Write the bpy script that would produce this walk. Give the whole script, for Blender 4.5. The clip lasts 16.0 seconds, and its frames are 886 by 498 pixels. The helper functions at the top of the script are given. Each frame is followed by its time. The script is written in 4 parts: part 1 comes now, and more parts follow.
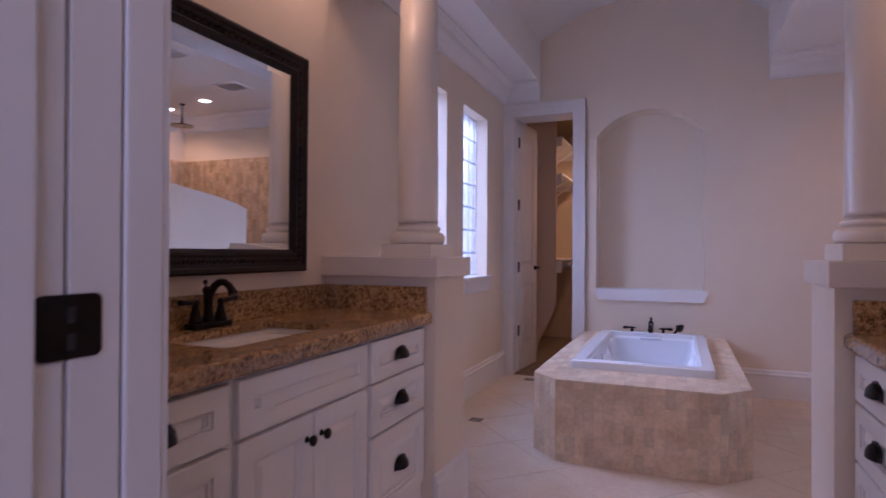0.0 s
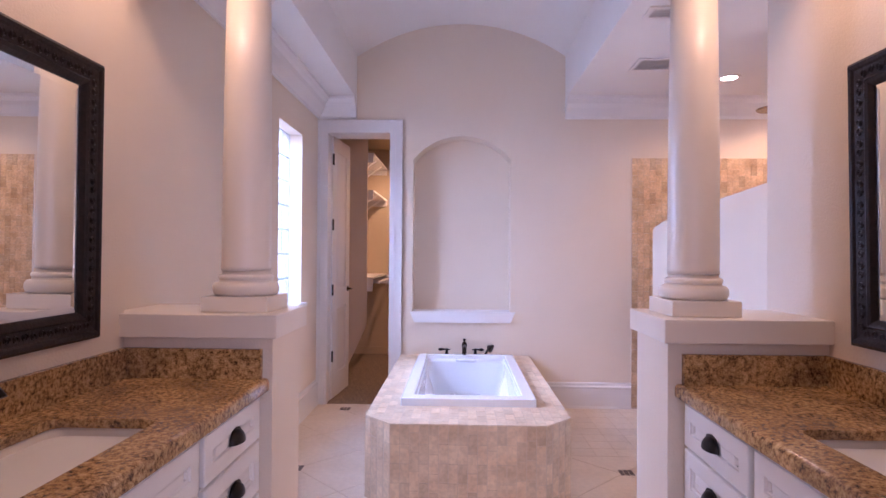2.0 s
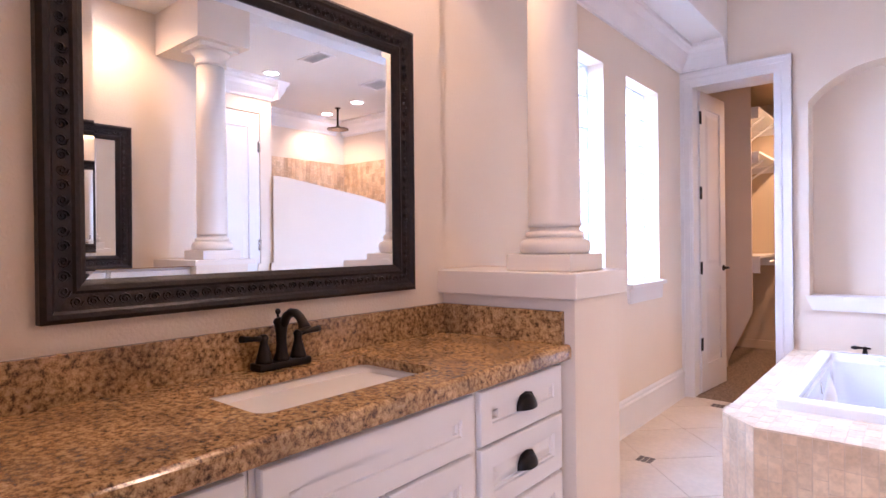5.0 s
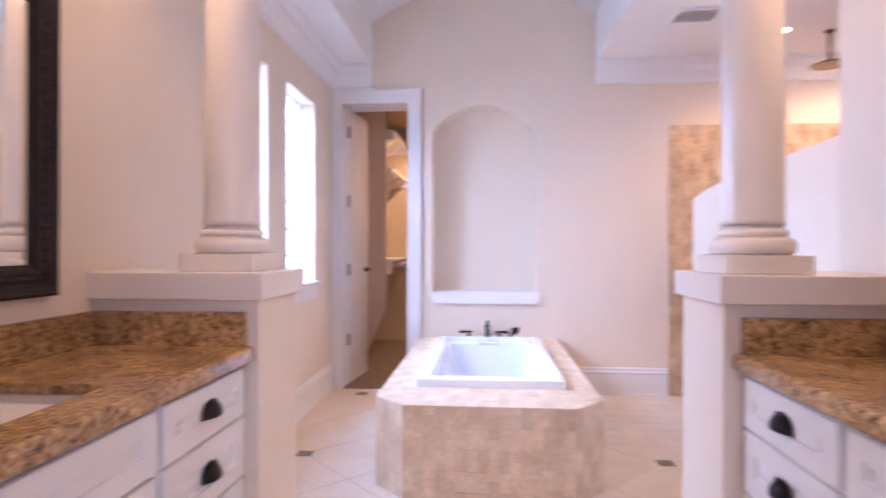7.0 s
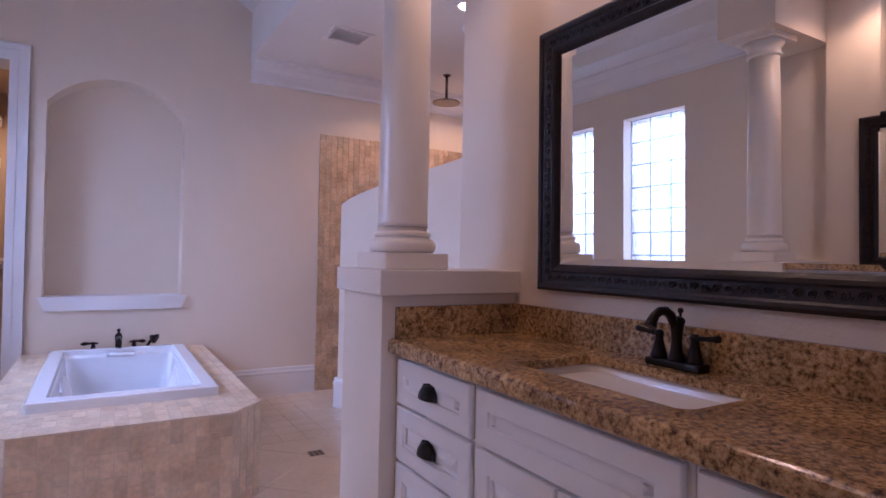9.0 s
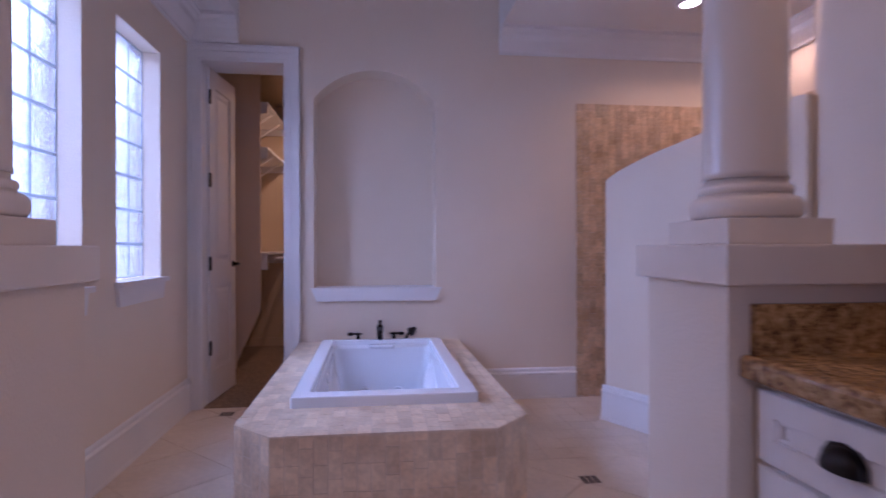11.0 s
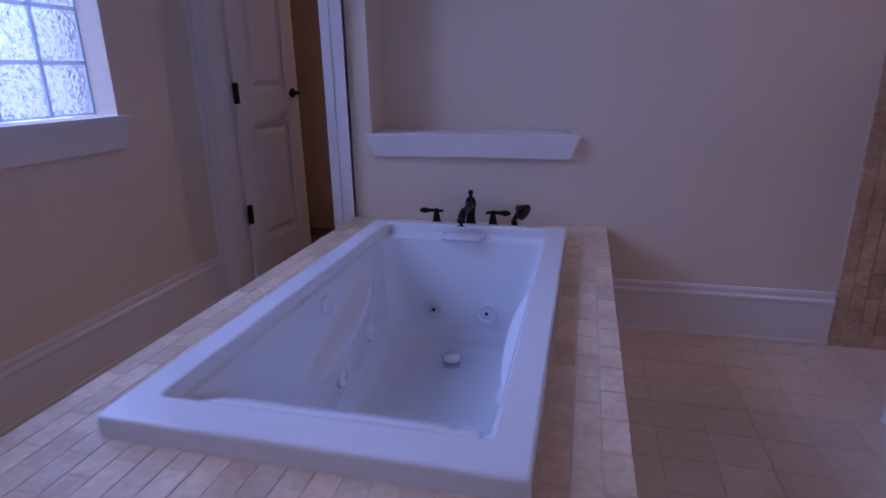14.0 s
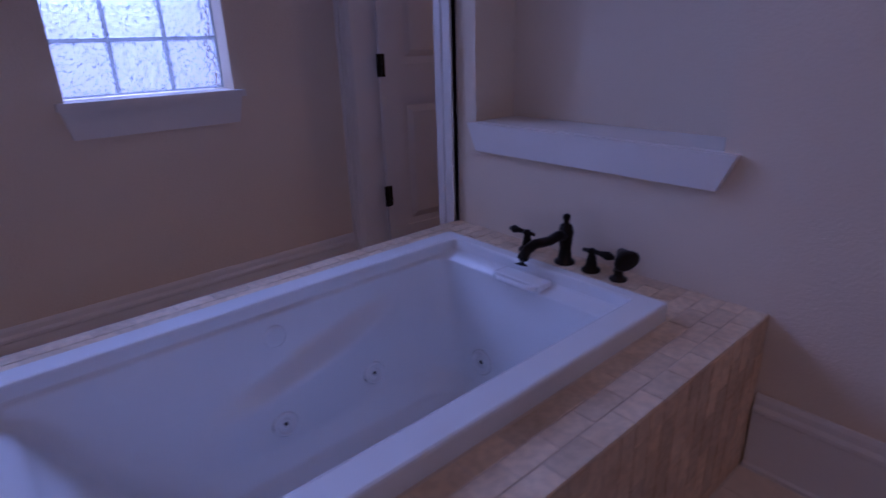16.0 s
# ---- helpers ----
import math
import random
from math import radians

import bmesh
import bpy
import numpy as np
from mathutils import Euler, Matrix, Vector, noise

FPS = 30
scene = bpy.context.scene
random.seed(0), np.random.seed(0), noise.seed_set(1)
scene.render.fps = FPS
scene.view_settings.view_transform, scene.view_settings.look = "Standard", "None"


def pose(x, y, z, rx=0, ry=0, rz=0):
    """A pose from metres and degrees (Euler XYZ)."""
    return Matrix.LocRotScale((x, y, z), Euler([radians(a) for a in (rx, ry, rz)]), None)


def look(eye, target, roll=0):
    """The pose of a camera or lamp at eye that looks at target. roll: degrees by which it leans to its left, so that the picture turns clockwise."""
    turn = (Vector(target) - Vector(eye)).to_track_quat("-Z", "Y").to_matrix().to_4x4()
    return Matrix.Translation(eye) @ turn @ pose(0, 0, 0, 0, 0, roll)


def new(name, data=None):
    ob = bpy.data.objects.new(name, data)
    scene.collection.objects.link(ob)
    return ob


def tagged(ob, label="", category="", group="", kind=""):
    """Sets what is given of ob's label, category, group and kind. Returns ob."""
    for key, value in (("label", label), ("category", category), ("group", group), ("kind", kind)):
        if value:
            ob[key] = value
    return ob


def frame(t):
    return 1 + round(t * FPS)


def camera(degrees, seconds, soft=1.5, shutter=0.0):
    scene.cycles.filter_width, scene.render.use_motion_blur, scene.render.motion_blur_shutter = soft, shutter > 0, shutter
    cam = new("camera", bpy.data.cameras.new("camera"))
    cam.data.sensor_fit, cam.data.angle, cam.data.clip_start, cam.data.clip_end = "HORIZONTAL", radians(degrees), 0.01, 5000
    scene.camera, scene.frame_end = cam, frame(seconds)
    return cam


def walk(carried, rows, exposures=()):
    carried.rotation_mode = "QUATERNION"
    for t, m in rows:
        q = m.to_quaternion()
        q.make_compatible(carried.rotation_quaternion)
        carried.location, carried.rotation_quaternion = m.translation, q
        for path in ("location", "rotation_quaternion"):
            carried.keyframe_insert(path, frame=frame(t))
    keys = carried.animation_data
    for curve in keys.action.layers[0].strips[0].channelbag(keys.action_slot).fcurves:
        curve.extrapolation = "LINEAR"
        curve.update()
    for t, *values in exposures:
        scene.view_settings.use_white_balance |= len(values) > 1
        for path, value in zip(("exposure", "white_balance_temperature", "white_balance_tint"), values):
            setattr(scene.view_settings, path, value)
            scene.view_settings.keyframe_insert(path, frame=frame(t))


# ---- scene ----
import bpy
import bmesh
import math
import mathutils
import random

cam = camera(76.2, 16.0, shutter=0.5)
PATH = [
    (0, (0.096, -0.179, 1.153), (-0.678, 1.665, 1.164), 0.3),
    (0.5, (-0.005, -0.075, 1.221), (-0.585, 1.839, 1.233), 0.4),
    (1, (-0.107, -0.014, 1.296), (-0.463, 1.954, 1.309), 0.6),
    (1.5, (-0.16, -0.011, 1.338), (-0.318, 1.983, 1.353), 0.6),
    (2, (-0.179, -0.026, 1.351), (-0.237, 1.974, 1.368), 0.4),
    (2.5, (-0.191, -0.002, 1.329), (-0.244, 1.998, 1.342), 0.3),
    (3, (-0.145, 0.119, 1.291), (-0.426, 2.099, 1.299), -0.2),
    (3.5, (-0.086, 0.23, 1.242), (-0.908, 2.054, 1.262), -1.3),
    (3.7, (-0.073, 0.255, 1.217), (-1.08, 1.982, 1.241), -1.5),
    (5.8, (0.002, 0.363, 1.228), (-1.302, 1.88, 1.211), -0.7),
    (6, (0.0, 0.362, 1.227), (-1.203, 1.96, 1.205), -0.6),
    (6.5, (-0.079, 0.302, 1.187), (-0.829, 2.156, 1.177), 0.4),
    (7, (-0.136, 0.269, 1.21), (-0.291, 2.263, 1.204), 0.1),
    (7.5, (-0.197, 0.234, 1.224), (0.177, 2.199, 1.234), 1.2),
    (8, (-0.206, 0.274, 1.162), (0.676, 2.068, 1.208), 1.7),
    (8.2, (-0.239, 0.268, 1.181), (0.801, 1.976, 1.207), 1.3),
    (10.3, (-0.229, 0.501, 1.176), (0.604, 2.319, 1.163), -0.1),
    (10.5, (-0.23, 0.597, 1.166), (0.422, 2.487, 1.156), 0.2),
    (11, (-0.166, 0.896, 1.124), (0.074, 2.882, 1.119), -0.1),
    (11.5, (-0.074, 1.213, 1.074), (-0.143, 3.212, 1.073), -0.4),
    (12, (0.018, 1.486, 1.024), (-0.247, 3.468, 0.997), -0.5),
    (12.5, (0.034, 1.742, 1.049), (-0.247, 3.706, 0.795), -0.6),
    (13, (0.074, 1.999, 1.063), (-0.244, 3.926, 0.631), -0.7),
    (13.5, (0.201, 2.268, 1.084), (-0.213, 4.151, 0.553), -0.8),
    (14, (0.33, 2.589, 1.088), (-0.135, 4.441, 0.495), -1.0),
    (14.5, (0.427, 2.861, 1.08), (-0.29, 4.613, 0.437), -1.1),
    (15, (0.602, 3.044, 1.106), (-0.518, 4.555, 0.426), -1.3),
    (15.5, (0.745, 3.319, 1.12), (-0.64, 4.579, 0.415), -1.6),
    (16, (0.861, 3.57, 1.122), (-0.557, 4.794, 0.421), -1.8),
]
EXPOSURES = [
    (0, -0.36, 5550, 55),
    (0.5, -0.06, 5550, 55),
    (1.5, 0.46, 5550, 52),
    (2, 0.68, 5550, 51),
    (2.5, 0.72, 5550, 50),
    (3, 0.90, 5550, 47),
    (3.5, 1.04, 5550, 45),
    (6, 1.50, 5600, 42),
    (6.5, 1.34, 5550, 42),
    (7, 1.18, 5520, 43),
    (8, 0.64, 5450, 47),
    (10.5, -0.54, 5200, 57),
    (11.5, -0.26, 5230, 56),
    (12.5, -0.20, 5180, 55),
    (13.5, -0.76, 4950, 58),
    (14.5, -1.53, 4820, 61),
    (15.5, -1.80, 4760, 63),
    (16, -1.62, 4800, 64),
]
walk(cam, [(t, look(eye, target, roll)) for t, eye, target, roll in PATH], EXPOSURES)

# ---- world and light ----
random.seed(7)
wd = bpy.data.worlds.new("World")
bpy.context.scene.world = wd
wd.use_nodes = True
_nt = wd.node_tree
_bg = _nt.nodes["Background"]
_sky = _nt.nodes.new("ShaderNodeTexSky")
_sky.sky_type = 'NISHITA'
_sky.sun_disc = False
_sky.sun_elevation = math.radians(38)
_sky.sun_rotation = math.radians(120)
_nt.links.new(_sky.outputs[0], _bg.inputs[0])
_bg.inputs[1].default_value = 0.12


def area_lamp(name, loc, target, sx, sy, power, colour):
    d = bpy.data.lights.new(name, 'AREA')
    d.shape = 'RECTANGLE'
    d.size, d.size_y, d.energy, d.color = sx, sy, power, colour
    ob = new(name, d)
    ob.matrix_world = look(loc, target)
    return ob


def spot_lamp(name, loc, power, colour, angle=110):
    d = bpy.data.lights.new(name, 'SPOT')
    d.energy, d.color, d.spot_size, d.spot_blend, d.shadow_soft_size = power, colour, math.radians(angle), 0.6, 0.05
    ob = new(name, d)
    ob.location = loc
    return ob


# ---- plan ----
XL, XR, YF, YB = -1.45, 1.105, 5.0, 0.36
XV = -1.383
XC = -0.158
SOFFIT, SPRING, PEAK = 2.73, 3.11, 3.40
VL, VR = -1.105, 0.75
HW0, HW1, CAPZ = 1.974, 2.312, 1.130
SHX = 2.85
WIN = [(2.98, 3.565), (3.902, 4.487)]
WZ0, WZ1 = 0.927, 2.30
DO0, DO1, DOZ = -1.367, -0.796, 2.436
NI0, NI1, NIZ, NISP, NIPK = -0.595, 0.275, 0.835, 2.185, 2.40
COUNTER = 0.903

DAY = (0.58, 0.81, 1.0)
WARM = (1.0, 0.69, 0.33)
area_lamp("bedroom_daylight", (0.2, -1.6, 1.5), (-0.2, 3, 1.5), 1.8, 2.0, 25, (0.74, 0.87, 1.0))


# sky light in the two window openings, falling inwards and down
for _a, _b in WIN:
    _y = (_a + _b) / 2
    _lamp = area_lamp("window_skylight", (XL - 0.52, _y, 1.85), (XL + 0.48, _y, 0.95), _b - _a, 1.1, 15, DAY)
    _lamp.data.spread = math.radians(125)


# ---- materials ----
def nodes_of(name):
    m = bpy.data.materials.new(name)
    m.use_nodes = True
    nt = m.node_tree
    return m, nt, nt.nodes["Principled BSDF"]


def mk(name, c1, c2=None, rough=0.5, metal=0.0, scale=6.0, detail=6.0, bump=0.0, bscale=None, fine=None, island=0.0, coat=0.0, spec=0.5, obj=False):
    """Two-tone noise material; obj varies it by object, island by loose piece."""
    m, nt, b = nodes_of(name)
    c2 = c2 or tuple(v * 0.9 for v in c1)
    tc = nt.nodes.new("ShaderNodeTexCoord")
    n1 = nt.nodes.new("ShaderNodeTexNoise")
    n1.inputs["Scale"].default_value = scale
    n1.inputs["Detail"].default_value = detail
    place = nt.nodes.new("ShaderNodeNewGeometry").outputs["Position"] if obj else tc.outputs["Object"]
    nt.links.new(place, n1.inputs["Vector"])
    ramp = nt.nodes.new("ShaderNodeValToRGB")
    ramp.color_ramp.elements[0].color = (*c1, 1)
    ramp.color_ramp.elements[1].color = (*c2, 1)
    ramp.color_ramp.elements[0].position = 0.35
    ramp.color_ramp.elements[1].position = 0.68
    nt.links.new(n1.outputs["Fac"], ramp.inputs["Fac"])
    col = ramp.outputs["Color"]
    if fine:
        n2 = nt.nodes.new("ShaderNodeTexNoise")
        n2.inputs["Scale"].default_value = fine[0]
        n2.inputs["Detail"].default_value = 8
        nt.links.new(place, n2.inputs["Vector"])
        r2 = nt.nodes.new("ShaderNodeValToRGB")
        r2.color_ramp.elements[0].position, r2.color_ramp.elements[1].position = 0.4, 0.62
        r2.color_ramp.elements[0].color = (fine[1],) * 3 + (1,)
        r2.color_ramp.elements[1].color = (1, 1, 1, 1)
        nt.links.new(n2.outputs["Fac"], r2.inputs["Fac"])
        mul = nt.nodes.new("ShaderNodeMix")
        mul.data_type, mul.blend_type = 'RGBA', 'MULTIPLY'
        mul.inputs["Factor"].default_value = 1
        nt.links.new(col, mul.inputs["A"])
        nt.links.new(r2.outputs["Color"], mul.inputs["B"])
        col = mul.outputs["Result"]
    if island:
        if obj:
            src = nt.nodes.new("ShaderNodeObjectInfo").outputs["Random"]
        else:
            src = nt.nodes.new("ShaderNodeNewGeometry").outputs["Random Per Island"]
        mr = nt.nodes.new("ShaderNodeMapRange")
        mr.inputs["To Min"].default_value, mr.inputs["To Max"].default_value = 1 - island, 1 + island * 0.5
        nt.links.new(src, mr.inputs["Value"])
        hsv = nt.nodes.new("ShaderNodeHueSaturation")
        nt.links.new(mr.outputs["Result"], hsv.inputs["Value"])
        nt.links.new(col, hsv.inputs["Color"])
        col = hsv.outputs["Color"]
    nt.links.new(col, b.inputs["Base Color"])
    b.inputs["Roughness"].default_value = rough
    b.inputs["Metallic"].default_value = metal
    b.inputs["Coat Weight"].default_value = coat
    b.inputs["Specular IOR Level"].default_value = spec
    if bump:
        n3 = nt.nodes.new("ShaderNodeTexNoise")
        n3.inputs["Scale"].default_value = bscale or 60
        n3.inputs["Detail"].default_value = 4
        nt.links.new(place, n3.inputs["Vector"])
        bp = nt.nodes.new("ShaderNodeBump")
        bp.inputs["Strength"].default_value = bump
        bp.inputs["Distance"].default_value = 0.004
        nt.links.new(n3.outputs["Fac"], bp.inputs["Height"])
        nt.links.new(bp.outputs["Normal"], b.inputs["Normal"])
    return m


def granite_material():
    m, nt, b = nodes_of("granite")
    tc = nt.nodes.new("ShaderNodeTexCoord")
    v = nt.nodes.new("ShaderNodeTexNoise")
    v.inputs["Scale"].default_value, v.inputs["Detail"].default_value, v.inputs["Roughness"].default_value = 74, 9, 0.78
    nt.links.new(tc.outputs["Object"], v.inputs["Vector"])
    r = nt.nodes.new("ShaderNodeValToRGB")
    e = r.color_ramp.elements
    e[0].position, e[0].color = 0.34, (0.03, 0.018, 0.012, 1)
    e[1].position, e[1].color = 0.74, (0.68, 0.51, 0.31, 1)
    for p, c in ((0.41, (0.11, 0.065, 0.035)), (0.48, (0.34, 0.20, 0.082)), (0.58, (0.56, 0.38, 0.17))):
        q = e.new(p)
        q.color = (*c, 1)
    nt.links.new(v.outputs["Fac"], r.inputs["Fac"])
    n2 = nt.nodes.new("ShaderNodeTexNoise")
    n2.inputs["Scale"].default_value, n2.inputs["Detail"].default_value = 7, 5
    nt.links.new(tc.outputs["Object"], n2.inputs["Vector"])
    r2 = nt.nodes.new("ShaderNodeValToRGB")
    r2.color_ramp.elements[0].position, r2.color_ramp.elements[1].position = 0.35, 0.65
    r2.color_ramp.elements[0].color, r2.color_ramp.elements[1].color = (0.74, 0.68, 0.66, 1), (1.2, 1.12, 1.0, 1)
    nt.links.new(n2.outputs["Fac"], r2.inputs["Fac"])
    mx = nt.nodes.new("ShaderNodeMix")
    mx.data_type, mx.blend_type = 'RGBA', 'MULTIPLY'
    mx.inputs["Factor"].default_value = 1
    nt.links.new(r.outputs["Color"], mx.inputs["A"])
    nt.links.new(r2.outputs["Color"], mx.inputs["B"])
    nt.links.new(mx.outputs["Result"], b.inputs["Base Color"])
    b.inputs["Roughness"].default_value = 0.16
    return m


def glow(name, colour, strength):
    m = bpy.data.materials.new(name)
    m.use_nodes = True
    nt = m.node_tree
    nt.nodes.remove(nt.nodes["Principled BSDF"])
    e = nt.nodes.new("ShaderNodeEmission")
    e.inputs[0].default_value = (*colour, 1)
    e.inputs[1].default_value = strength
    nt.links.new(e.outputs[0], nt.nodes["Material Output"].inputs[0])
    return m


def glass_material():
    m, nt, b = nodes_of("glass_block_glass")
    b.inputs["Base Color"].default_value = (0.80, 0.88, 0.93, 1)
    b.inputs["Transmission Weight"].default_value = 1.0
    b.inputs["Roughness"].default_value = 0.05
    b.inputs["IOR"].default_value = 1.4
    tc = nt.nodes.new("ShaderNodeTexCoord")
    n = nt.nodes.new("ShaderNodeTexNoise")
    n.inputs["Scale"].default_value, n.inputs["Detail"].default_value = 70, 3
    nt.links.new(tc.outputs["Object"], n.inputs["Vector"])
    bp = nt.nodes.new("ShaderNodeBump")
    bp.inputs["Strength"].default_value, bp.inputs["Distance"].default_value = 1.0, 0.028
    nt.links.new(n.outputs["Fac"], bp.inputs["Height"])
    nt.links.new(bp.outputs["Normal"], b.inputs["Normal"])
    return m


M_WALL = mk("painted_wall", (0.79, 0.67, 0.53), (0.76, 0.64, 0.50), rough=0.75, scale=1.6, bump=0.38, bscale=120)
M_CEIL = mk("painted_ceiling", (0.82, 0.79, 0.74), (0.79, 0.76, 0.71), rough=0.8, scale=1.5, bump=0.12, bscale=150)
M_TRIM = mk("white_trim_paint", (0.80, 0.77, 0.74), (0.77, 0.74, 0.71), rough=0.35, scale=3)
M_COLUMN = mk("cream_column_paint", (0.80, 0.71, 0.60), (0.77, 0.68, 0.57), rough=0.30, scale=3)
M_CAB = mk("cabinet_paint", (0.80, 0.765, 0.72), (0.77, 0.735, 0.69), rough=0.38, scale=4)
M_GRAN = granite_material()
M_BRONZE = mk("oil_rubbed_bronze", (0.012, 0.010, 0.009), (0.022, 0.015, 0.011), rough=0.36, metal=0.7, scale=25)
M_FRAME = mk("dark_mirror_frame_wood", (0.012, 0.006, 0.005), (0.024, 0.012, 0.009), spec=0.3, rough=0.40, scale=12, fine=(60, 0.6), bump=0.35, bscale=90)
M_MIRROR = mk("mirror_glass", (0.88, 0.90, 0.90), (0.88, 0.90, 0.90), rough=0.005, metal=1.0)
M_TRAV = mk("travertine_tile", (0.83, 0.66, 0.47), (0.71, 0.52, 0.34), rough=0.36, scale=9, fine=(55, 0.86), island=0.15, obj=True, bump=0.15, bscale=90)
# warm copies of the deck travertine with the shower lamps' orange cast in the colour
M_TRAVJ = mk("travertine_tile_joined_lamp_cast", (0.79, 0.58, 0.38), (0.62, 0.41, 0.24), rough=0.42, scale=9, fine=(55, 0.82), island=0.24, bump=0.15, bscale=90)
M_SHTILE = mk("travertine_lamp_cast", (0.82, 0.60, 0.37), (0.64, 0.41, 0.22), rough=0.38, scale=9, fine=(55, 0.82), island=0.22, obj=True, bump=0.15, bscale=90)
M_GROUT = mk("tile_grout", (0.70, 0.58, 0.46), rough=0.9, scale=20)
M_FLOOR = mk("floor_travertine", (0.77, 0.65, 0.52), (0.70, 0.57, 0.43), rough=0.28, scale=3.2, fine=(30, 0.93), island=0.05, obj=True)
M_FGROUT = mk("floor_grout", (0.68, 0.57, 0.45), rough=0.9, scale=20)
M_INSET = mk("dark_mosaic", (0.13, 0.09, 0.065), (0.07, 0.05, 0.04), rough=0.4, scale=30)
M_TUB = mk("white_acrylic", (0.80, 0.82, 0.84), (0.79, 0.81, 0.83), rough=0.07, scale=2, coat=0.3)
M_PORC = mk("sink_porcelain", (0.80, 0.74, 0.66), (0.79, 0.73, 0.65), rough=0.08, scale=2)
M_CARPET = mk("closet_carpet", (0.30, 0.21, 0.14), (0.12, 0.08, 0.055), rough=0.95, scale=70, bump=0.8, bscale=160)
M_CLOSET = mk("closet_paint", (0.60, 0.47, 0.31), (0.57, 0.445, 0.29), rough=0.8, scale=2)
M_CHROME = mk("chrome", (0.75, 0.75, 0.76), rough=0.12, metal=1.0)
# near black: stands in for shade in small openings, also the mirror backing
M_DARK = mk("recess_shade_dark_board", (0.02, 0.018, 0.016), rough=0.8)
M_DUCT = mk("duct_shadow_metal", (0.75, 0.72, 0.68), rough=0.8)
M_MORTAR = mk("glass_block_mortar", (0.66, 0.78, 0.84), (0.60, 0.73, 0.80), rough=0.35, scale=30)
M_MORTAR.node_tree.nodes["Principled BSDF"].inputs["Transmission Weight"].default_value = 0.5
M_GLASS = glass_material()
M_LAMP = glow("lamp_lens", (1.0, 0.90, 0.72), 16.0)
M_SKY = glow("bright_daylight", (0.70, 0.86, 1.0), 5.0)
_nt = M_SKY.node_tree
_e = _nt.nodes["Emission"]
_tc, _nz, _rp = _nt.nodes.new("ShaderNodeTexCoord"), _nt.nodes.new("ShaderNodeTexNoise"), _nt.nodes.new("ShaderNodeValToRGB")
_nz.inputs["Scale"].default_value, _nz.inputs["Detail"].default_value = 7, 9
_rp.color_ramp.elements[0].position, _rp.color_ramp.elements[1].position = 0.36, 0.62
_rp.color_ramp.elements[0].color, _rp.color_ramp.elements[1].color = (0.34, 0.42, 0.51, 1), (0.86, 0.94, 1.0, 1)
_nt.links.new(_tc.outputs["Object"], _nz.inputs["Vector"])
_nt.links.new(_nz.outputs["Fac"], _rp.inputs["Fac"])
_nt.links.new(_rp.outputs["Color"], _e.inputs[0])


# ---- mesh helpers ----
def add_box(bm, x0, x1, y0, y1, z0, z1, bevel=0.0):
    vs = [bm.verts.new(p) for p in ((x0, y0, z0), (x1, y0, z0), (x1, y1, z0), (x0, y1, z0), (x0, y0, z1), (x1, y0, z1), (x1, y1, z1), (x0, y1, z1))]
    fs = [bm.faces.new([vs[i] for i in f]) for f in ((0, 3, 2, 1), (4, 5, 6, 7), (0, 1, 5, 4), (1, 2, 6, 5), (2, 3, 7, 6), (3, 0, 4, 7))]
    if bevel:
        es = list({e for f in fs for e in f.edges})
        bmesh.ops.bevel(bm, geom=es, offset=bevel, segments=2, affect='EDGES', profile=0.6)
    return vs


def add_prism(bm, poly, axis, a0, a1):
    """Extrude a closed polygon along an axis; poly is in the two other axes, in x, y, z order."""
    def at(p, a):
        q = list(p)
        q.insert("xyz".index(axis), a)
        return q
    lo = [bm.verts.new(at(p, a0)) for p in poly]
    hi = [bm.verts.new(at(p, a1)) for p in poly]
    n = len(poly)
    bm.faces.new(lo[::-1])
    bm.faces.new(hi)
    for i in range(n):
        bm.faces.new((lo[i], lo[(i + 1) % n], hi[(i + 1) % n], hi[i]))
    bmesh.ops.recalc_face_normals(bm, faces=bm.faces[:])


def add_lathe(bm, prof, c=(0, 0, 0), n=32, direction=None):
    """Revolve (radius, height) pairs round z, then turn z to direction."""
    rings = []
    m = mathutils.Matrix.Translation(c)
    if direction:
        m = m @ mathutils.Vector((0, 0, 1)).rotation_difference(mathutils.Vector(direction)).to_matrix().to_4x4()
    for r, h in prof:
        rings.append([bm.verts.new(m @ mathutils.Vector((max(r, 1e-4) * math.cos(2 * math.pi * i / n), max(r, 1e-4) * math.sin(2 * math.pi * i / n), h))) for i in range(n)])
    for a, b in zip(rings, rings[1:]):
        for i in range(n):
            f = bm.faces.new((a[i], a[(i + 1) % n], b[(i + 1) % n], b[i]))
            f.smooth = True
    bm.faces.new(rings[0][::-1])
    bm.faces.new(rings[-1])


def add_tube(bm, pts, radii, n=12):
    pts = [mathutils.Vector(p) for p in pts]
    rings = []
    for i, p in enumerate(pts):
        d = (pts[min(i + 1, len(pts) - 1)] - pts[max(i - 1, 0)]).normalized()
        up = mathutils.Vector((0, 0, 1)) if abs(d.z) < 0.9 else mathutils.Vector((0, 1, 0))
        s = d.cross(up).normalized()
        u = s.cross(d)
        r = radii[i] if isinstance(radii, (list, tuple)) else radii
        rings.append([bm.verts.new(p + (s * math.cos(2 * math.pi * k / n) + u * math.sin(2 * math.pi * k / n)) * r) for k in range(n)])
    for a, b in zip(rings, rings[1:]):
        for k in range(n):
            f = bm.faces.new((a[k], a[(k + 1) % n], b[(k + 1) % n], b[k]))
            f.smooth = True
    bm.faces.new(rings[0][::-1])
    bm.faces.new(rings[-1])
    bmesh.ops.recalc_face_normals(bm, faces=bm.faces[:])


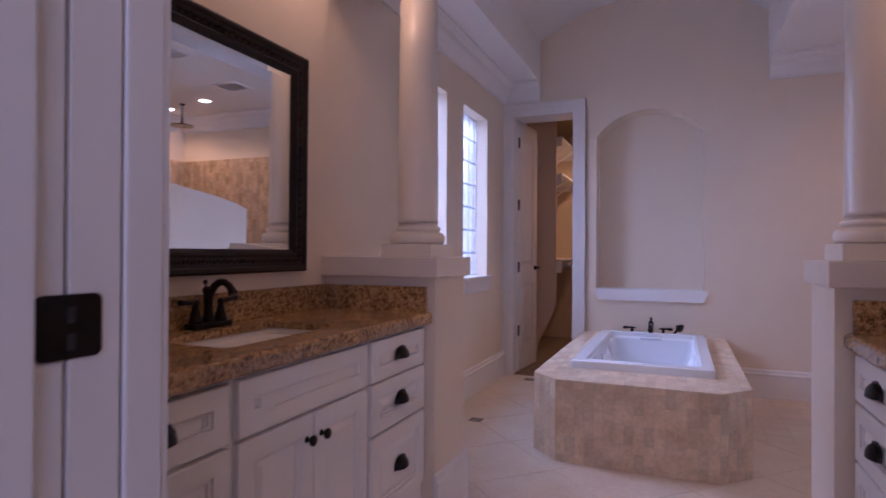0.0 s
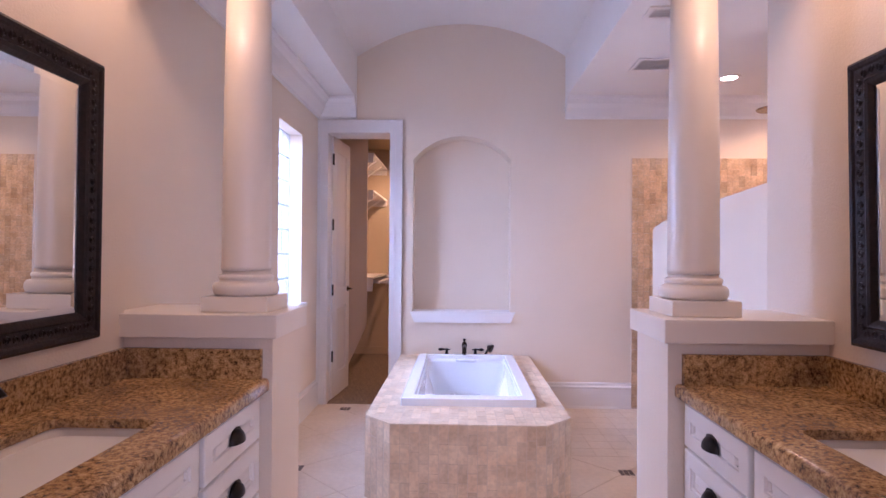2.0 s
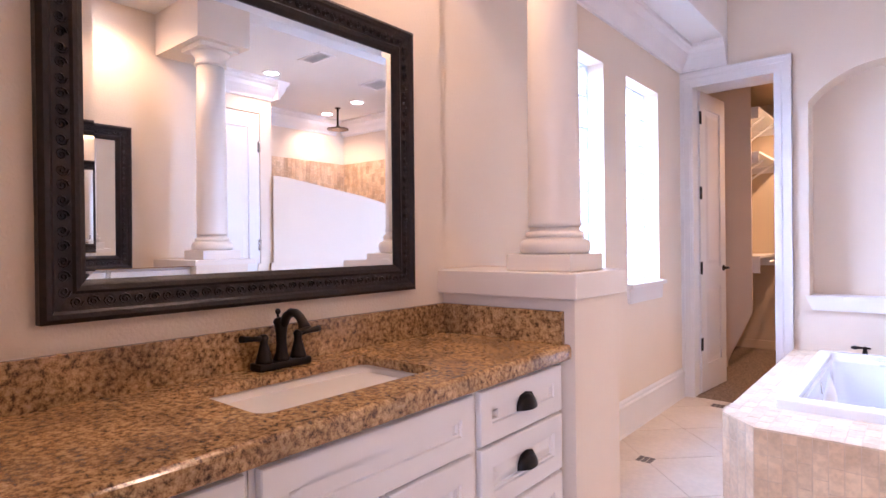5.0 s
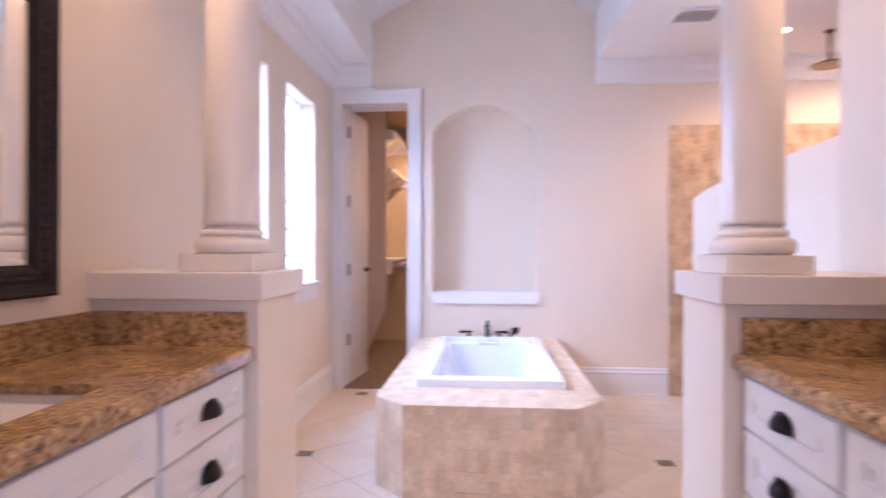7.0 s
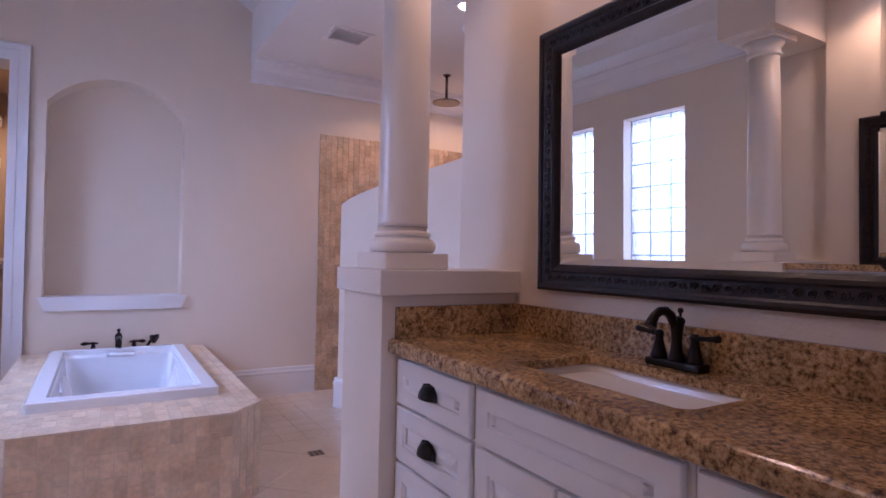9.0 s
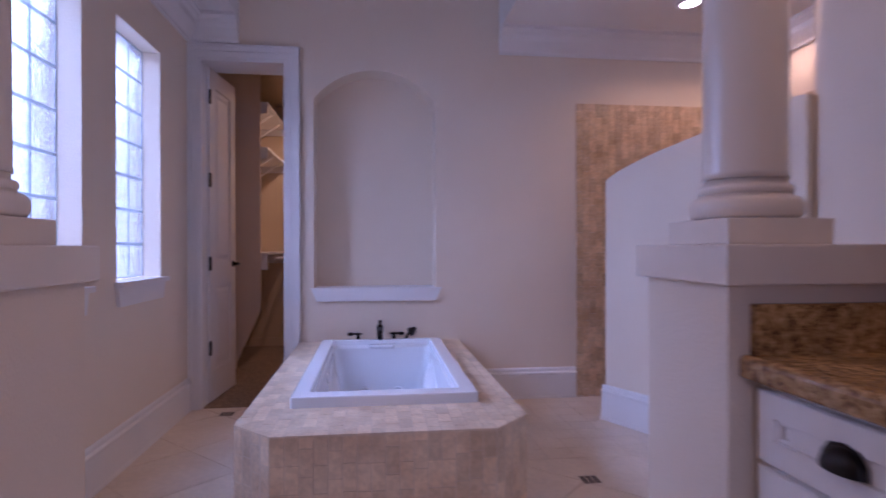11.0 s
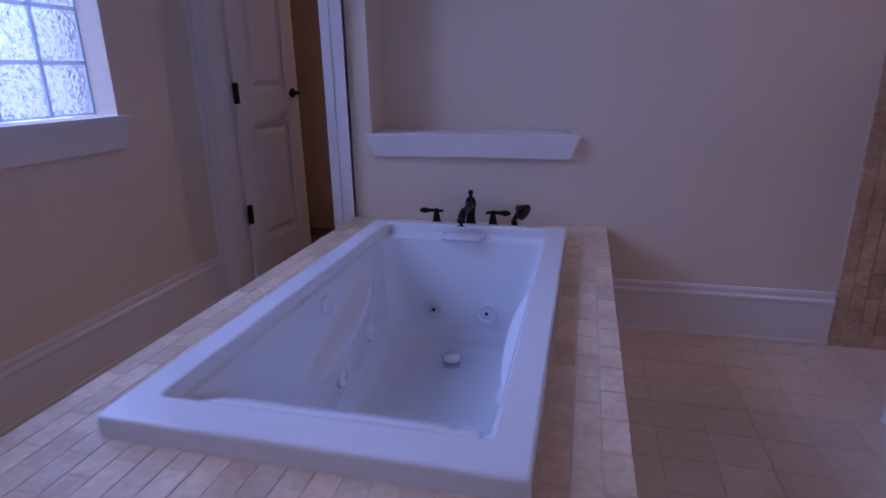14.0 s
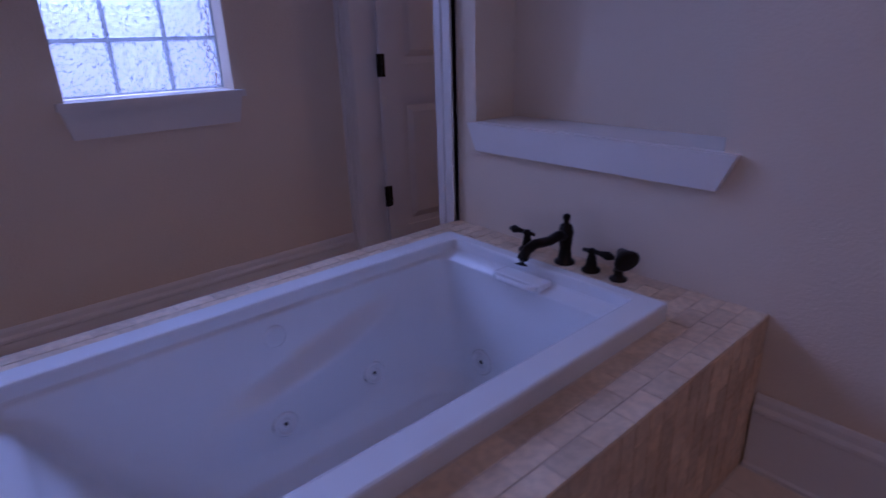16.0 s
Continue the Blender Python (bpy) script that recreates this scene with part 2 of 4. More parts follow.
def part(name, bm, material, parent=None, label=""):
    me = bpy.data.meshes.new(name)
    bm.to_mesh(me)
    bm.free()
    me.materials.append(material)
    ob = new(name, me)
    if parent:
        ob.parent = parent
    if label:
        tagged(ob, label)
    return ob


def boxes(name, material, parent, *specs, bevel=0.0, label=""):
    bm = bmesh.new()
    for s in specs:
        add_box(bm, *s, bevel=bevel)
    return part(name, bm, material, parent, label)


def thing(name, label, category, kind="", group="", at=(0, 0, 0)):
    ob = new(name)
    ob.location = at
    return tagged(ob, label, category, group, kind)


def struct(name, bm, material, label, category):
    return tagged(part(name, bm, material), label, category, "", "structure")


# ---- walls, floor, ceiling ----
def build_shell():
    # left wall with two windows
    bm = bmesh.new()
    T = 0.22
    ys = [0.0] + [v for w in WIN for v in w] + [YF + 0.28]
    for i in range(0, len(ys), 2):
        add_box(bm, XL - T, XL, ys[i], ys[i + 1], 0, 3.6)
    for a, b in WIN:
        add_box(bm, XL - T, XL, a, b, 0, WZ0)
        add_box(bm, XL - T, XL, a, b, WZ1, 3.6)
    struct("wall_west", bm, M_WALL, "beige painted wall with two window openings", "wall")
    # thicker stretch of the wall behind the vanity
    bm = bmesh.new()
    add_box(bm, XL, XV, YB, HW0, 0, SOFFIT + 0.01)
    struct("wall_west_vanity", bm, M_WALL, "beige painted wall behind the vanity", "wall")
    # far wall with doorway and arched niche
    bm = bmesh.new()
    y0, y1 = YF, YF + 0.28
    add_box(bm, XL, DO0, y0, y1, 0, 3.6)
    add_box(bm, DO0, DO1, y0, y1, DOZ, 3.6)
    add_box(bm, DO1, NI0, y0, y1, 0, 3.6)
    add_box(bm, NI0, NI1, y0, y1, 0, NIZ)
    add_box(bm, NI1, SHX + 0.2, y0, y1, 0, 3.6)
    n = 28
    hw = (NI1 - NI0) / 2
    rise = NIPK - NISP
    R = (hw * hw + rise * rise) / (2 * rise)
    def arch(x):
        return NIPK - R + math.sqrt(max(R * R - (x - (NI0 + hw)) ** 2, 0))
    for i in range(n):
        a, b = NI0 + 2 * hw * i / n, NI0 + 2 * hw * (i + 1) / n
        add_prism(bm, [(a, arch(a)), (b, arch(b)), (b, 3.6), (a, 3.6)], "y", y0, y1)
    add_box(bm, NI0 - 0.02, NI1 + 0.02, YF + 0.20, y1 + 0.01, NIZ - 0.05, NIPK + 0.05)
    struct("wall_north", bm, M_WALL, "beige painted wall with doorway and arched niche", "wall")
    # wall behind the camera with the entry doorway
    bm = bmesh.new()
    add_box(bm, XL, -0.555, 0.10, YB, 0, 3.6)
    add_box(bm, 0.42, 1.35, 0.10, YB, 0, 3.6)
    add_box(bm, -0.555, 0.42, 0.10, YB, 2.45, 3.6)
    struct("wall_south", bm, M_WALL, "beige painted wall with the entry doorway", "wall")
    bm = bmesh.new()
    add_box(bm, XR, XR + 0.16, YB, 2.37, 0, 3.0)
    struct("wall_east", bm, M_WALL, "beige painted wall behind the vanity", "wall")
    bm = bmesh.new()
    add_box(bm, XR + 0.16, SHX + 0.2, 2.25, 2.37, 0, 3.0)
    add_box(bm, SHX, SHX + 0.2, 2.25, YF, 0, 3.0)
    struct("wall_shower", bm, M_WALL, "beige painted walls round the shower", "wall")
    # bedroom shell behind the entry
    bm = bmesh.new()
    add_box(bm, -2.6, -2.5, -2.6, 0.1, 0, 2.9)
    add_box(bm, 2.5, 2.6, -2.6, 0.1, 0, 2.9)
    add_box(bm, -2.6, 2.6, -2.7, -2.6, 0, 2.9)
    add_box(bm, -2.6, 2.6, -2.7, 0.1, 2.8, 2.9)
    add_box(bm, -2.5, -1.45, 0.0, 0.1, 0, 2.9)
    add_box(bm, 1.35, 2.5, 0.0, 0.1, 0, 2.9)
    struct("wall_bedroom", bm, M_WALL, "plain walls of the room behind the entry", "wall")
    # ceiling: two flat soffits and a barrel vault between them
    bm = bmesh.new()
    add_box(bm, XL, VL, YB, YF, SOFFIT, 3.6)
    add_box(bm, VR, SHX + 0.2, YB, YF, SOFFIT, 3.6)
    hw = (VR - VL) / 2
    rise = PEAK - SPRING
    R = (hw * hw + rise * rise) / (2 * rise)
    n = 32
    def z(x):
        return PEAK - R + math.sqrt(R * R - (x - VL - hw) ** 2)
    arc = [(VL + 2 * hw * i / n, z(VL + 2 * hw * i / n)) for i in range(n + 1)]
    for a, b in zip(arc, arc[1:]):
        add_prism(bm, [a, b, (b[0], 3.7), (a[0], 3.7)], "y", YB, YF)
    struct("ceiling", bm, M_CEIL, "white ceiling with flat soffits and a shallow barrel vault", "ceiling")
    # header beams over the half walls
    for nm, x0, x1 in (("beam_west", XL, -0.80), ("beam_east", 0.53, XR)):
        bm = bmesh.new()
        add_box(bm, x0, x1, HW0 + 0.0, HW1, 2.46, SOFFIT + 0.02)
        struct(nm, bm, M_WALL, "painted header beam carried by the column", "beam")


def crown_profile():
    return [(0, 0), (0.018, 0), (0.022, 0.02), (0.03, 0.03), (0.05, 0.05), (0.075, 0.085), (0.085, 0.12), (0.105, 0.135), (0.115, 0.15), (0.125, 0.155), (0.125, 0.18), (0, 0.18)]


def build_crowns():
    z0 = SOFFIT - 0.18
    p = crown_profile()
    bm = bmesh.new()
    add_prism(bm, [(XL + a, z0 + b) for a, b in p], "y", HW1, YF)
    struct("trim_crown_west", bm, M_TRIM, "white stepped crown moulding", "moulding")
    bm = bmesh.new()
    add_prism(bm, [(YF - a, z0 + b) for a, b in p], "x", XL, VL + 0.0)
    struct("trim_crown_north_west", bm, M_TRIM, "white stepped crown moulding above the doorway", "moulding")
    bm = bmesh.new()
    add_prism(bm, [(YF - a, z0 + b) for a, b in p], "x", VR, SHX)
    struct("trim_crown_north_east", bm, M_TRIM, "white stepped crown moulding", "moulding")
    bm = bmesh.new()
    add_prism(bm, [(SHX - a, z0 + b) for a, b in p], "y", 2.45, YF - 0.13)
    struct("trim_crown_east", bm, M_TRIM, "white stepped crown moulding in the shower", "moulding")


def base_profile():
    return [(0, 0), (0.022, 0), (0.022, 0.012), (0.018, 0.02), (0.018, 0.175), (0.022, 0.182), (0.022, 0.192), (0.012, 0.20), (0.012, 0.218), (0.007, 0.228), (0, 0.228)]


def build_baseboards():
    p = base_profile()
    def run_y(name, x, s, a, b):
        bm = bmesh.new()
        add_prism(bm, [(x + s * u, v) for u, v in p], "y", a, b)
        struct(name, bm, M_TRIM, "tall white moulded baseboard", "baseboard")
    def run_x(name, y, s, a, b):
        bm = bmesh.new()
        add_prism(bm, [(y + s * u, v) for u, v in p], "x", a, b)
        struct(name, bm, M_TRIM, "tall white moulded baseboard", "baseboard")
    run_y("baseboard_west", XL, 1, HW1 + 0.022, YF - 0.022)
    run_x("baseboard_north", YF, -1, 0.45, 1.335)
    run_x("baseboard_half_west", HW1, 1, XL, -0.842)
    run_y("baseboard_half_west_end", -0.842, 1, HW0, HW1 + 0.022)
    run_x("baseboard_half_east", HW1, 1, 0.552, XR)
    run_y("baseboard_half_east_end", 0.552, -1, HW0, HW1 + 0.022)


def build_floor():
    bm = bmesh.new()
    add_box(bm, XL, SHX, 0.1, YF, -0.1, -0.0008)
    fl = struct("floor", bm, M_FGROUT, "cream travertine tile floor laid on the diagonal", "floor")
    bm = bmesh.new()
    add_box(bm, -2.5, 2.5, -2.6, 0.1, -0.1, 0.0)
    struct("floor_bedroom", bm, M_CARPET, "carpeted floor of the room behind the entry", "floor")
    return fl


# ---- half walls and columns ----
def build_half_wall(name, x0, x1, cx0, cx1):
    t = thing(name, "beige half wall with a thick white cap beside the vanity", "half wall", kind="structure")
    boxes("wall_body", M_WALL, t, (x0, x1, HW0, HW1, 0, CAPZ - 0.083))
    boxes("cap", M_COLUMN, t, (cx0, cx1, HW0 - 0.03, HW1 + 0.03, CAPZ - 0.083, CAPZ), bevel=0.004)


def build_column(cx):
    cy = (HW0 + HW1) / 2
    t = thing("column", "white painted round column with square plinth on the half wall", "column", group="columns on the half walls", at=(cx, cy, CAPZ))
    boxes("plinth", M_COLUMN, t, (-0.124, 0.124, -0.124, 0.124, 0, 0.058), bevel=0.004)
    bm = bmesh.new()
    prof = [(0.125, 0.062)] + [(0.118 + 0.016 * math.sin(a), 0.088 - 0.026 * math.cos(a)) for a in [math.pi * i / 8 for i in range(9)]]
    prof += [(0.108, 0.116), (0.108, 0.122)] + [(0.104 + 0.008 * math.sin(a), 0.133 - 0.011 * math.cos(a)) for a in [math.pi * i / 6 for i in range(7)]] + [(0.097, 0.146), (0.094, 0.165)]
    add_lathe(bm, [(r * 0.92, h * 0.95) for r, h in prof], n=48)
    part("base", bm, M_COLUMN, t)
    bm = bmesh.new()
    top = 2.46 - CAPZ
    add_lathe(bm, [(0.0935, 0.152), (0.0915, 0.168), (0.0905, 0.5), (0.087, 0.9), (0.082, top - 0.10)], n=48)
    part("shaft", bm, M_COLUMN, t)
    bm = bmesh.new()
    add_lathe(bm, [(0.082, top - 0.12), (0.095, top - 0.115), (0.097, top - 0.105), (0.088, top - 0.10), (0.088, top - 0.07), (0.10, top - 0.055), (0.118, top - 0.03)], n=48)
    add_box(bm, -0.125, 0.125, -0.125, 0.125, top - 0.03, top)
    part("capital", bm, M_COLUMN, t)


# ---- windows ----
def build_window(idx, y0, y1):
    t = thing("window_%d" % idx, "glass block window with white sill and apron, bright with daylight", "window", kind="structure")
    cols, rows = 3, 7
    xw = XL - 0.112
    w, h = (y1 - y0) / cols, (WZ1 - WZ0 - 0.03) / rows
    me = None
    j = 0.007
    for c in range(cols):
        for r in range(rows):
            if me is None:
                bm = bmesh.new()
                add_box(bm, -0.012, 0.012, -w / 2 + j, w / 2 - j, -h / 2 + j, h / 2 - j, bevel=0.005)
                ob = part("glass_block", bm, M_GLASS, t)
                me = ob.data
            else:
                ob = new("glass_block", me)
                ob.parent = t
            ob.visible_shadow = False
            ob.location = (xw, y0 + (c + 0.5) * w, WZ0 + 0.03 + (r + 0.5) * h)
    bm = bmesh.new()
    for c in range(cols + 1):
        y = y0 + c * w
        add_box(bm, xw - 0.011, xw + 0.011, max(y - j, y0), min(y + j, y1), WZ0 + 0.03, WZ1)
    for r in range(rows + 1):
        zz = WZ0 + 0.03 + r * h
        for c in range(cols):
            add_box(bm, xw - 0.0105, xw + 0.0105, y0 + c * w + j, y0 + (c + 1) * w - j, max(zz - j, WZ0 + 0.03), min(zz + j, WZ1))
    mo = part("mortar_joint", bm, M_MORTAR, t)
    mo.visible_shadow = False
    bm = bmesh.new()
    add_box(bm, XL - 0.112, XL + 0.045, y0 - 0.0, y1 + 0.0, WZ0, WZ0 + 0.026)
    add_box(bm, XL + 0.001, XL + 0.045, y0 - 0.03, y0, WZ0, WZ0 + 0.026)
    add_box(bm, XL + 0.001, XL + 0.045, y1, y1 + 0.03, WZ0, WZ0 + 0.026)
    part("sill", bm, M_TRIM, t)
    bm = bmesh.new()
    add_prism(bm, [(y0 + 0.0, WZ0 - 0.10), (y1 - 0.0, WZ0 - 0.10), (y1 + 0.022, WZ0), (y0 - 0.022, WZ0)], "x", XL, XL + 0.02)
    part("apron", bm, M_TRIM, t)


# ---- doors and casings ----
def casing(name, x0, x1, top, y, s, w=0.11):
    """Moulded casing round an opening in a wall across y; s is the way it stands out."""
    bm = bmesh.new()
    for a, b, d in ((0, w, 0.012), (w * 0.12, w * 0.40, 0.018), (w * 0.55, w, 0.022), (w * 0.86, w, 0.03)):
        ya, yb = sorted((y, y + s * d))
        add_box(bm, x0 - b, x0 - a, ya, yb, 0, top + b)
        add_box(bm, x1 + a, x1 + b, ya, yb, 0, top + b)
        add_box(bm, x0 - a, x1 + a, ya, yb, top + a, top + b)
    return struct(name, bm, M_TRIM, "white moulded door casing", "door casing")


def panel_door(name, w, h, label):
    """A two-panel door in its own axes: hinge edge at the origin, x along the leaf."""
    t = thing(name, label, "door", kind="structure")
    th = 0.036
    bm = bmesh.new()
    st = 0.11
    zs = [0, 0.22, 0.84, 1.00, h - 0.13, h]
    add_box(bm, 0, st, 0, th, 0, h)
    add_box(bm, w - st, w, 0, th, 0, h)
    for a, b in ((zs[0], zs[1]), (zs[2], zs[3]), (zs[4], zs[5])):
        add_box(bm, st, w - st, 0, th, a, b)
    part("leaf_frame", bm, M_TRIM, t)
    for a, b in ((zs[1], zs[2]), (zs[3], zs[4])):
        bm = bmesh.new()
        add_box(bm, st, w - st, 0.012, th - 0.012, a, b)
        for sgn in (0, 1):
            y_in, y_out = (0.012, 0.003) if sgn == 0 else (th - 0.012, th - 0.003)
            o = [(st + 0.03, a + 0.03), (w - st - 0.03, a + 0.03), (w - st - 0.03, b - 0.03), (st + 0.03, b - 0.03)]
            i = [(st + 0.06, a + 0.06), (w - st - 0.06, a + 0.06), (w - st - 0.06, b - 0.06), (st + 0.06, b - 0.06)]
            vo = [bm.verts.new((p[0], y_in, p[1])) for p in o]
            vi = [bm.verts.new((p[0], y_out, p[1])) for p in i]
            bm.faces.new(vi)
            for k in range(4):
                bm.faces.new((vo[k], vo[(k + 1) % 4], vi[(k + 1) % 4], vi[k]))
        bmesh.ops.recalc_face_normals(bm, faces=bm.faces[:])
        part("raised_panel", bm, M_TRIM, t)
    return t, th


def build_closet_door():
    w, h = DO1 - DO0 - 0.02, DOZ - 0.02
    t, th = panel_door("door_1", w, h, "white two-panel door standing open into the closet")
    t.matrix_world = pose(DO0 + 0.024, YF + 0.13, 0.012, 0, 0, 85)
    bm = bmesh.new()
    add_lathe(bm, [(0.026, 0), (0.026, 0.008), (0.012, 0.012), (0.010, 0.04), (0.012, 0.045)], c=(w - 0.06, 0, 0.985), n=16, direction=(0, -1, 0))
    add_tube(bm, [(w - 0.06, -0.045, 0.985), (w - 0.10, -0.05, 0.99), (w - 0.16, -0.048, 0.985)], [0.010, 0.009, 0.006], 10)
    part("lever_handle", bm, M_BRONZE, t, "dark bronze lever handle")
    for z in (0.39, 1.0, 1.60, 2.20):
        bm = bmesh.new()
        add_tube(bm, [(-0.004, -0.006, z - 0.05), (-0.004, -0.006, z + 0.05)], 0.008, 10)
        add_box(bm, -0.018, 0.022, -0.006, -0.001, z - 0.05, z + 0.05)
        part("hinge", bm, M_BRONZE, t, "dark bronze hinge")
    casing("trim_closet_casing", DO0, DO1, DOZ, YF, -1, 0.105)
    bm = bmesh.new()
    for a, b in ((DO0, DO0 + 0.008), (DO1 - 0.008, DO1)):
        add_box(bm, a, b, YF - 0.005, YF + 0.285, 0, DOZ)
    add_box(bm, DO0 + 0.008, DO1 - 0.008, YF - 0.005, YF + 0.285, DOZ - 0.008, DOZ)
    struct("trim_closet_jamb", bm, M_TRIM, "white door jamb of the closet doorway", "door jamb")


def build_entry():
    casing("trim_entry_casing", -0.53, 0.40, 2.43, YB, 1, 0.09)
    bm = bmesh.new()
    add_box(bm, -0.555, -0.540, 0.095, YB + 0.004, 0, 2.45)
    add_box(bm, 0.40, 0.42, 0.095, YB + 0.004, 0, 2.45)
    add_box(bm, -0.540, 0.40, 0.095, YB + 0.004, 2.43, 2.45)
    # stop, two lining boards with a groove between them, and the casing's edge bead
    add_box(bm, -0.540, -0.516, 0.105, 0.196, 0, 2.43, bevel=0.003)
    add_box(bm, -0.540, -0.530, 0.197, 0.233, 0, 2.43, bevel=0.0015)
    add_box(bm, -0.540, -0.530, 0.240, 0.302, 0, 2.43, bevel=0.0015)
    add_box(bm, -0.540, -0.527, 0.307, 0.362, 0, 2.43, bevel=0.004)
    struct("trim_entry_jamb", bm, M_TRIM, "white door jamb of the entry", "door jamb")
    t = thing("strike_plate", "dark bronze strike plate set in the white door jamb", "strike plate", at=(-0.5298, 0.2440, 1.068))
    bm = bmesh.new()
    add_prism(bm, [(-0.042 + 0.008 - 0.008 * math.cos(a), 0.028 + 0.008 * math.sin(a)) for a in (0, 0.5, 1.0, 1.57)] + [(0.024 + 0.008 * math.sin(a), 0.028 + 0.008 * math.cos(a)) for a in (0, 0.5, 1.0, 1.57)] + [(0.024 + 0.008 * math.cos(a), -0.028 - 0.008 * math.sin(a)) for a in (0, 0.5, 1.0, 1.57)] + [(-0.034 - 0.008 * math.sin(a), -0.028 - 0.008 * math.cos(a)) for a in (0, 0.5, 1.0, 1.57)], "x", 0, 0.003)
    part("plate", bm, M_BRONZE, t)
    # raised dark pads put in for the shade inside the latch holes
    for _z in (-0.017, 0.013):
        boxes("latch_hole_shade", M_DARK, t, (0.0031, 0.0040, -0.009, 0.001, _z - 0.009, _z + 0.009))


# ---- closet ----
def build_closet():
    x0, x1, y0, y1 = -1.67, 1.6, YF + 0.28, 7.55
    bm = bmesh.new()
    add_box(bm, x0 - 0.1, x0, y0, y1, 0, 3.0)
    add_box(bm, x1, x1 + 0.1, y0, y1, 0, 3.0)
    add_box(bm, x0 - 0.1, x1 + 0.1, y1, y1 + 0.1, 0, 3.0)
    add_box(bm, x0, x1, y0, y1, 2.74, 2.84)
    struct("wall_closet", bm, M_CLOSET, "warm beige closet walls and ceiling", "wall")
    bm = bmesh.new()
    add_box(bm, x0, x1, YF + 0.02, y1, -0.1, 0.004)
    struct("floor_closet", bm, M_CARPET, "speckled brown closet carpet", "floor")
    spot_lamp("closet_downlight", (-0.5, 6.9, 2.70), 55, WARM, 160)
    # end panel of the shelving with a slanted foot
    ye = 6.34
    t = thing("closet_end_panel", "painted closet end panel with a slanted foot", "closet panel", kind="structure")
    bm = bmesh.new()
    add_prism(bm, [(x0, 0.004), (-1.44, 0.004), (-1.44, 0.06), (-1.22, 0.54), (-1.22, 2.739), (x0, 2.739)], "y", ye - 0.02, ye)
    part("panel", bm, M_WALL, t)
    bm = bmesh.new()
    add_box(bm, -1.16, x1, y1 - 0.018, y1, 1.17, 1.21)
    add_box(bm, x0, x1, y1 - 0.015, y1, 0.004, 0.10)
    struct("trim_closet_cleat", bm, M_CLOSET, "painted cleat and baseboard on the closet wall", "trim")
    xf = -1.155
    for z in (2.05, 2.47):
        t = thing("closet_shelf", "white painted closet shelf on diagonal brackets", "shelf", group="closet shelves")
        boxes("board", M_TRIM, t, (x0, xf, ye, y1, z, z + 0.02), bevel=0.002)
        boxes("cleat", M_TRIM, t, (x0, x0 + 0.02, ye, y1 - 0.02, z - 0.09, z))
        boxes("end_cleat", M_TRIM, t, (-1.30, xf - 0.004, ye, ye + 0.02, z - 0.09, z))
        boxes("back_cleat", M_TRIM, t, (x0 + 0.02, xf - 0.004, y1 - 0.02, y1, z - 0.07, z))
        for y in (6.75, 7.2):
            bm = bmesh.new()
            add_tube(bm, [(x0 + 0.015, y, z - 0.34), (xf - 0.03, y, z - 0.01)], 0.009, 8)
            add_tube(bm, [(x0 + 0.015, y, z - 0.36), (x0 + 0.015, y, z - 0.01)], 0.008, 8)
            part("bracket", bm, M_TRIM, t)
    t = thing("hanging_rail", "closet shelf with wooden hanging rod", "closet rail")
    boxes("board", M_TRIM, t, (x0, xf, ye, y1, 1.06, 1.08), bevel=0.002)
    boxes("end_cleat", M_TRIM, t, (-1.30, xf - 0.004, ye, ye + 0.02, 0.92, 1.06))
    boxes("back_cleat", M_TRIM, t, (x0, xf - 0.004, y1 - 0.02, y1, 0.95, 1.06))
    bm = bmesh.new()
    add_tube(bm, [(-1.10, ye + 0.03, 1.02), (-1.10, y1 - 0.002, 1.02)], 0.017, 12)
    part("rod", bm, M_TRIM, t)
    bm = bmesh.new()
    add_prism(bm, [(-1.16, 1.06), (-1.06, 1.06), (-1.06, 1.0), (-1.10, 0.97), (-1.16, 0.93)], "y", y1 - 0.02, y1)
    part("rod_socket", bm, M_TRIM, t)


# ---- bath ----
DK0, DK1, DKF, DKZ = -0.697, 0.442, 2.955, 0.452
TB0, TB1, TBF, TBB = -0.520, 0.281, 3.308, 4.795
CH = 0.158


def build_bath():
    t = thing("tub_surround", "tub deck clad in small travertine tiles with clipped corners", "tub surround")
    bm = bmesh.new()
    g = 0.001
    add_prism(bm, [(DK0 + CH, DKF + g), (DK1 - CH, DKF + g), (DK1 - g, DKF + CH), (DK1 - g, YF), (TB1 - 0.03, YF), (TB1 - 0.03, TBF + 0.03), (TB0 + 0.03, TBF + 0.03), (TB0 + 0.03, YF), (DK0 + g, YF), (DK0 + g, DKF + CH)], "z", 0, DKZ - 0.0002)
    add_box(bm, TB0 + 0.03, TB1 - 0.03, TBB - 0.03, YF, 0, DKZ - 0.0002)
    part("deck_core", bm, M_GROUT, t)
    return t


RIM = 0.500
WELL = [TB0 + 0.076, TB1 - 0.076, TBF + 0.088, TBB - 0.045]
LEDGE, FLOORZ, WB = 0.462, 0.035, 4.685


def tub_section(d):
    """The well's outline at depth d from 0 at the ledge to 1 at the floor: x0, x1, y0, y1, corner radius."""
    x_in = 0.010 + 0.038 * d + 0.03 * max(d - 0.85, 0) / 0.15
    front = WELL[2] + 0.016 + 0.095 * min(d / 0.09, 1) ** 0.6 + 0.32 * d ** 1.15
    return WELL[0] + x_in, WELL[1] - x_in, front, WB - 0.03 * d - 0.03 * max(d - 0.85, 0) / 0.15, 0.05 + 0.05 * d


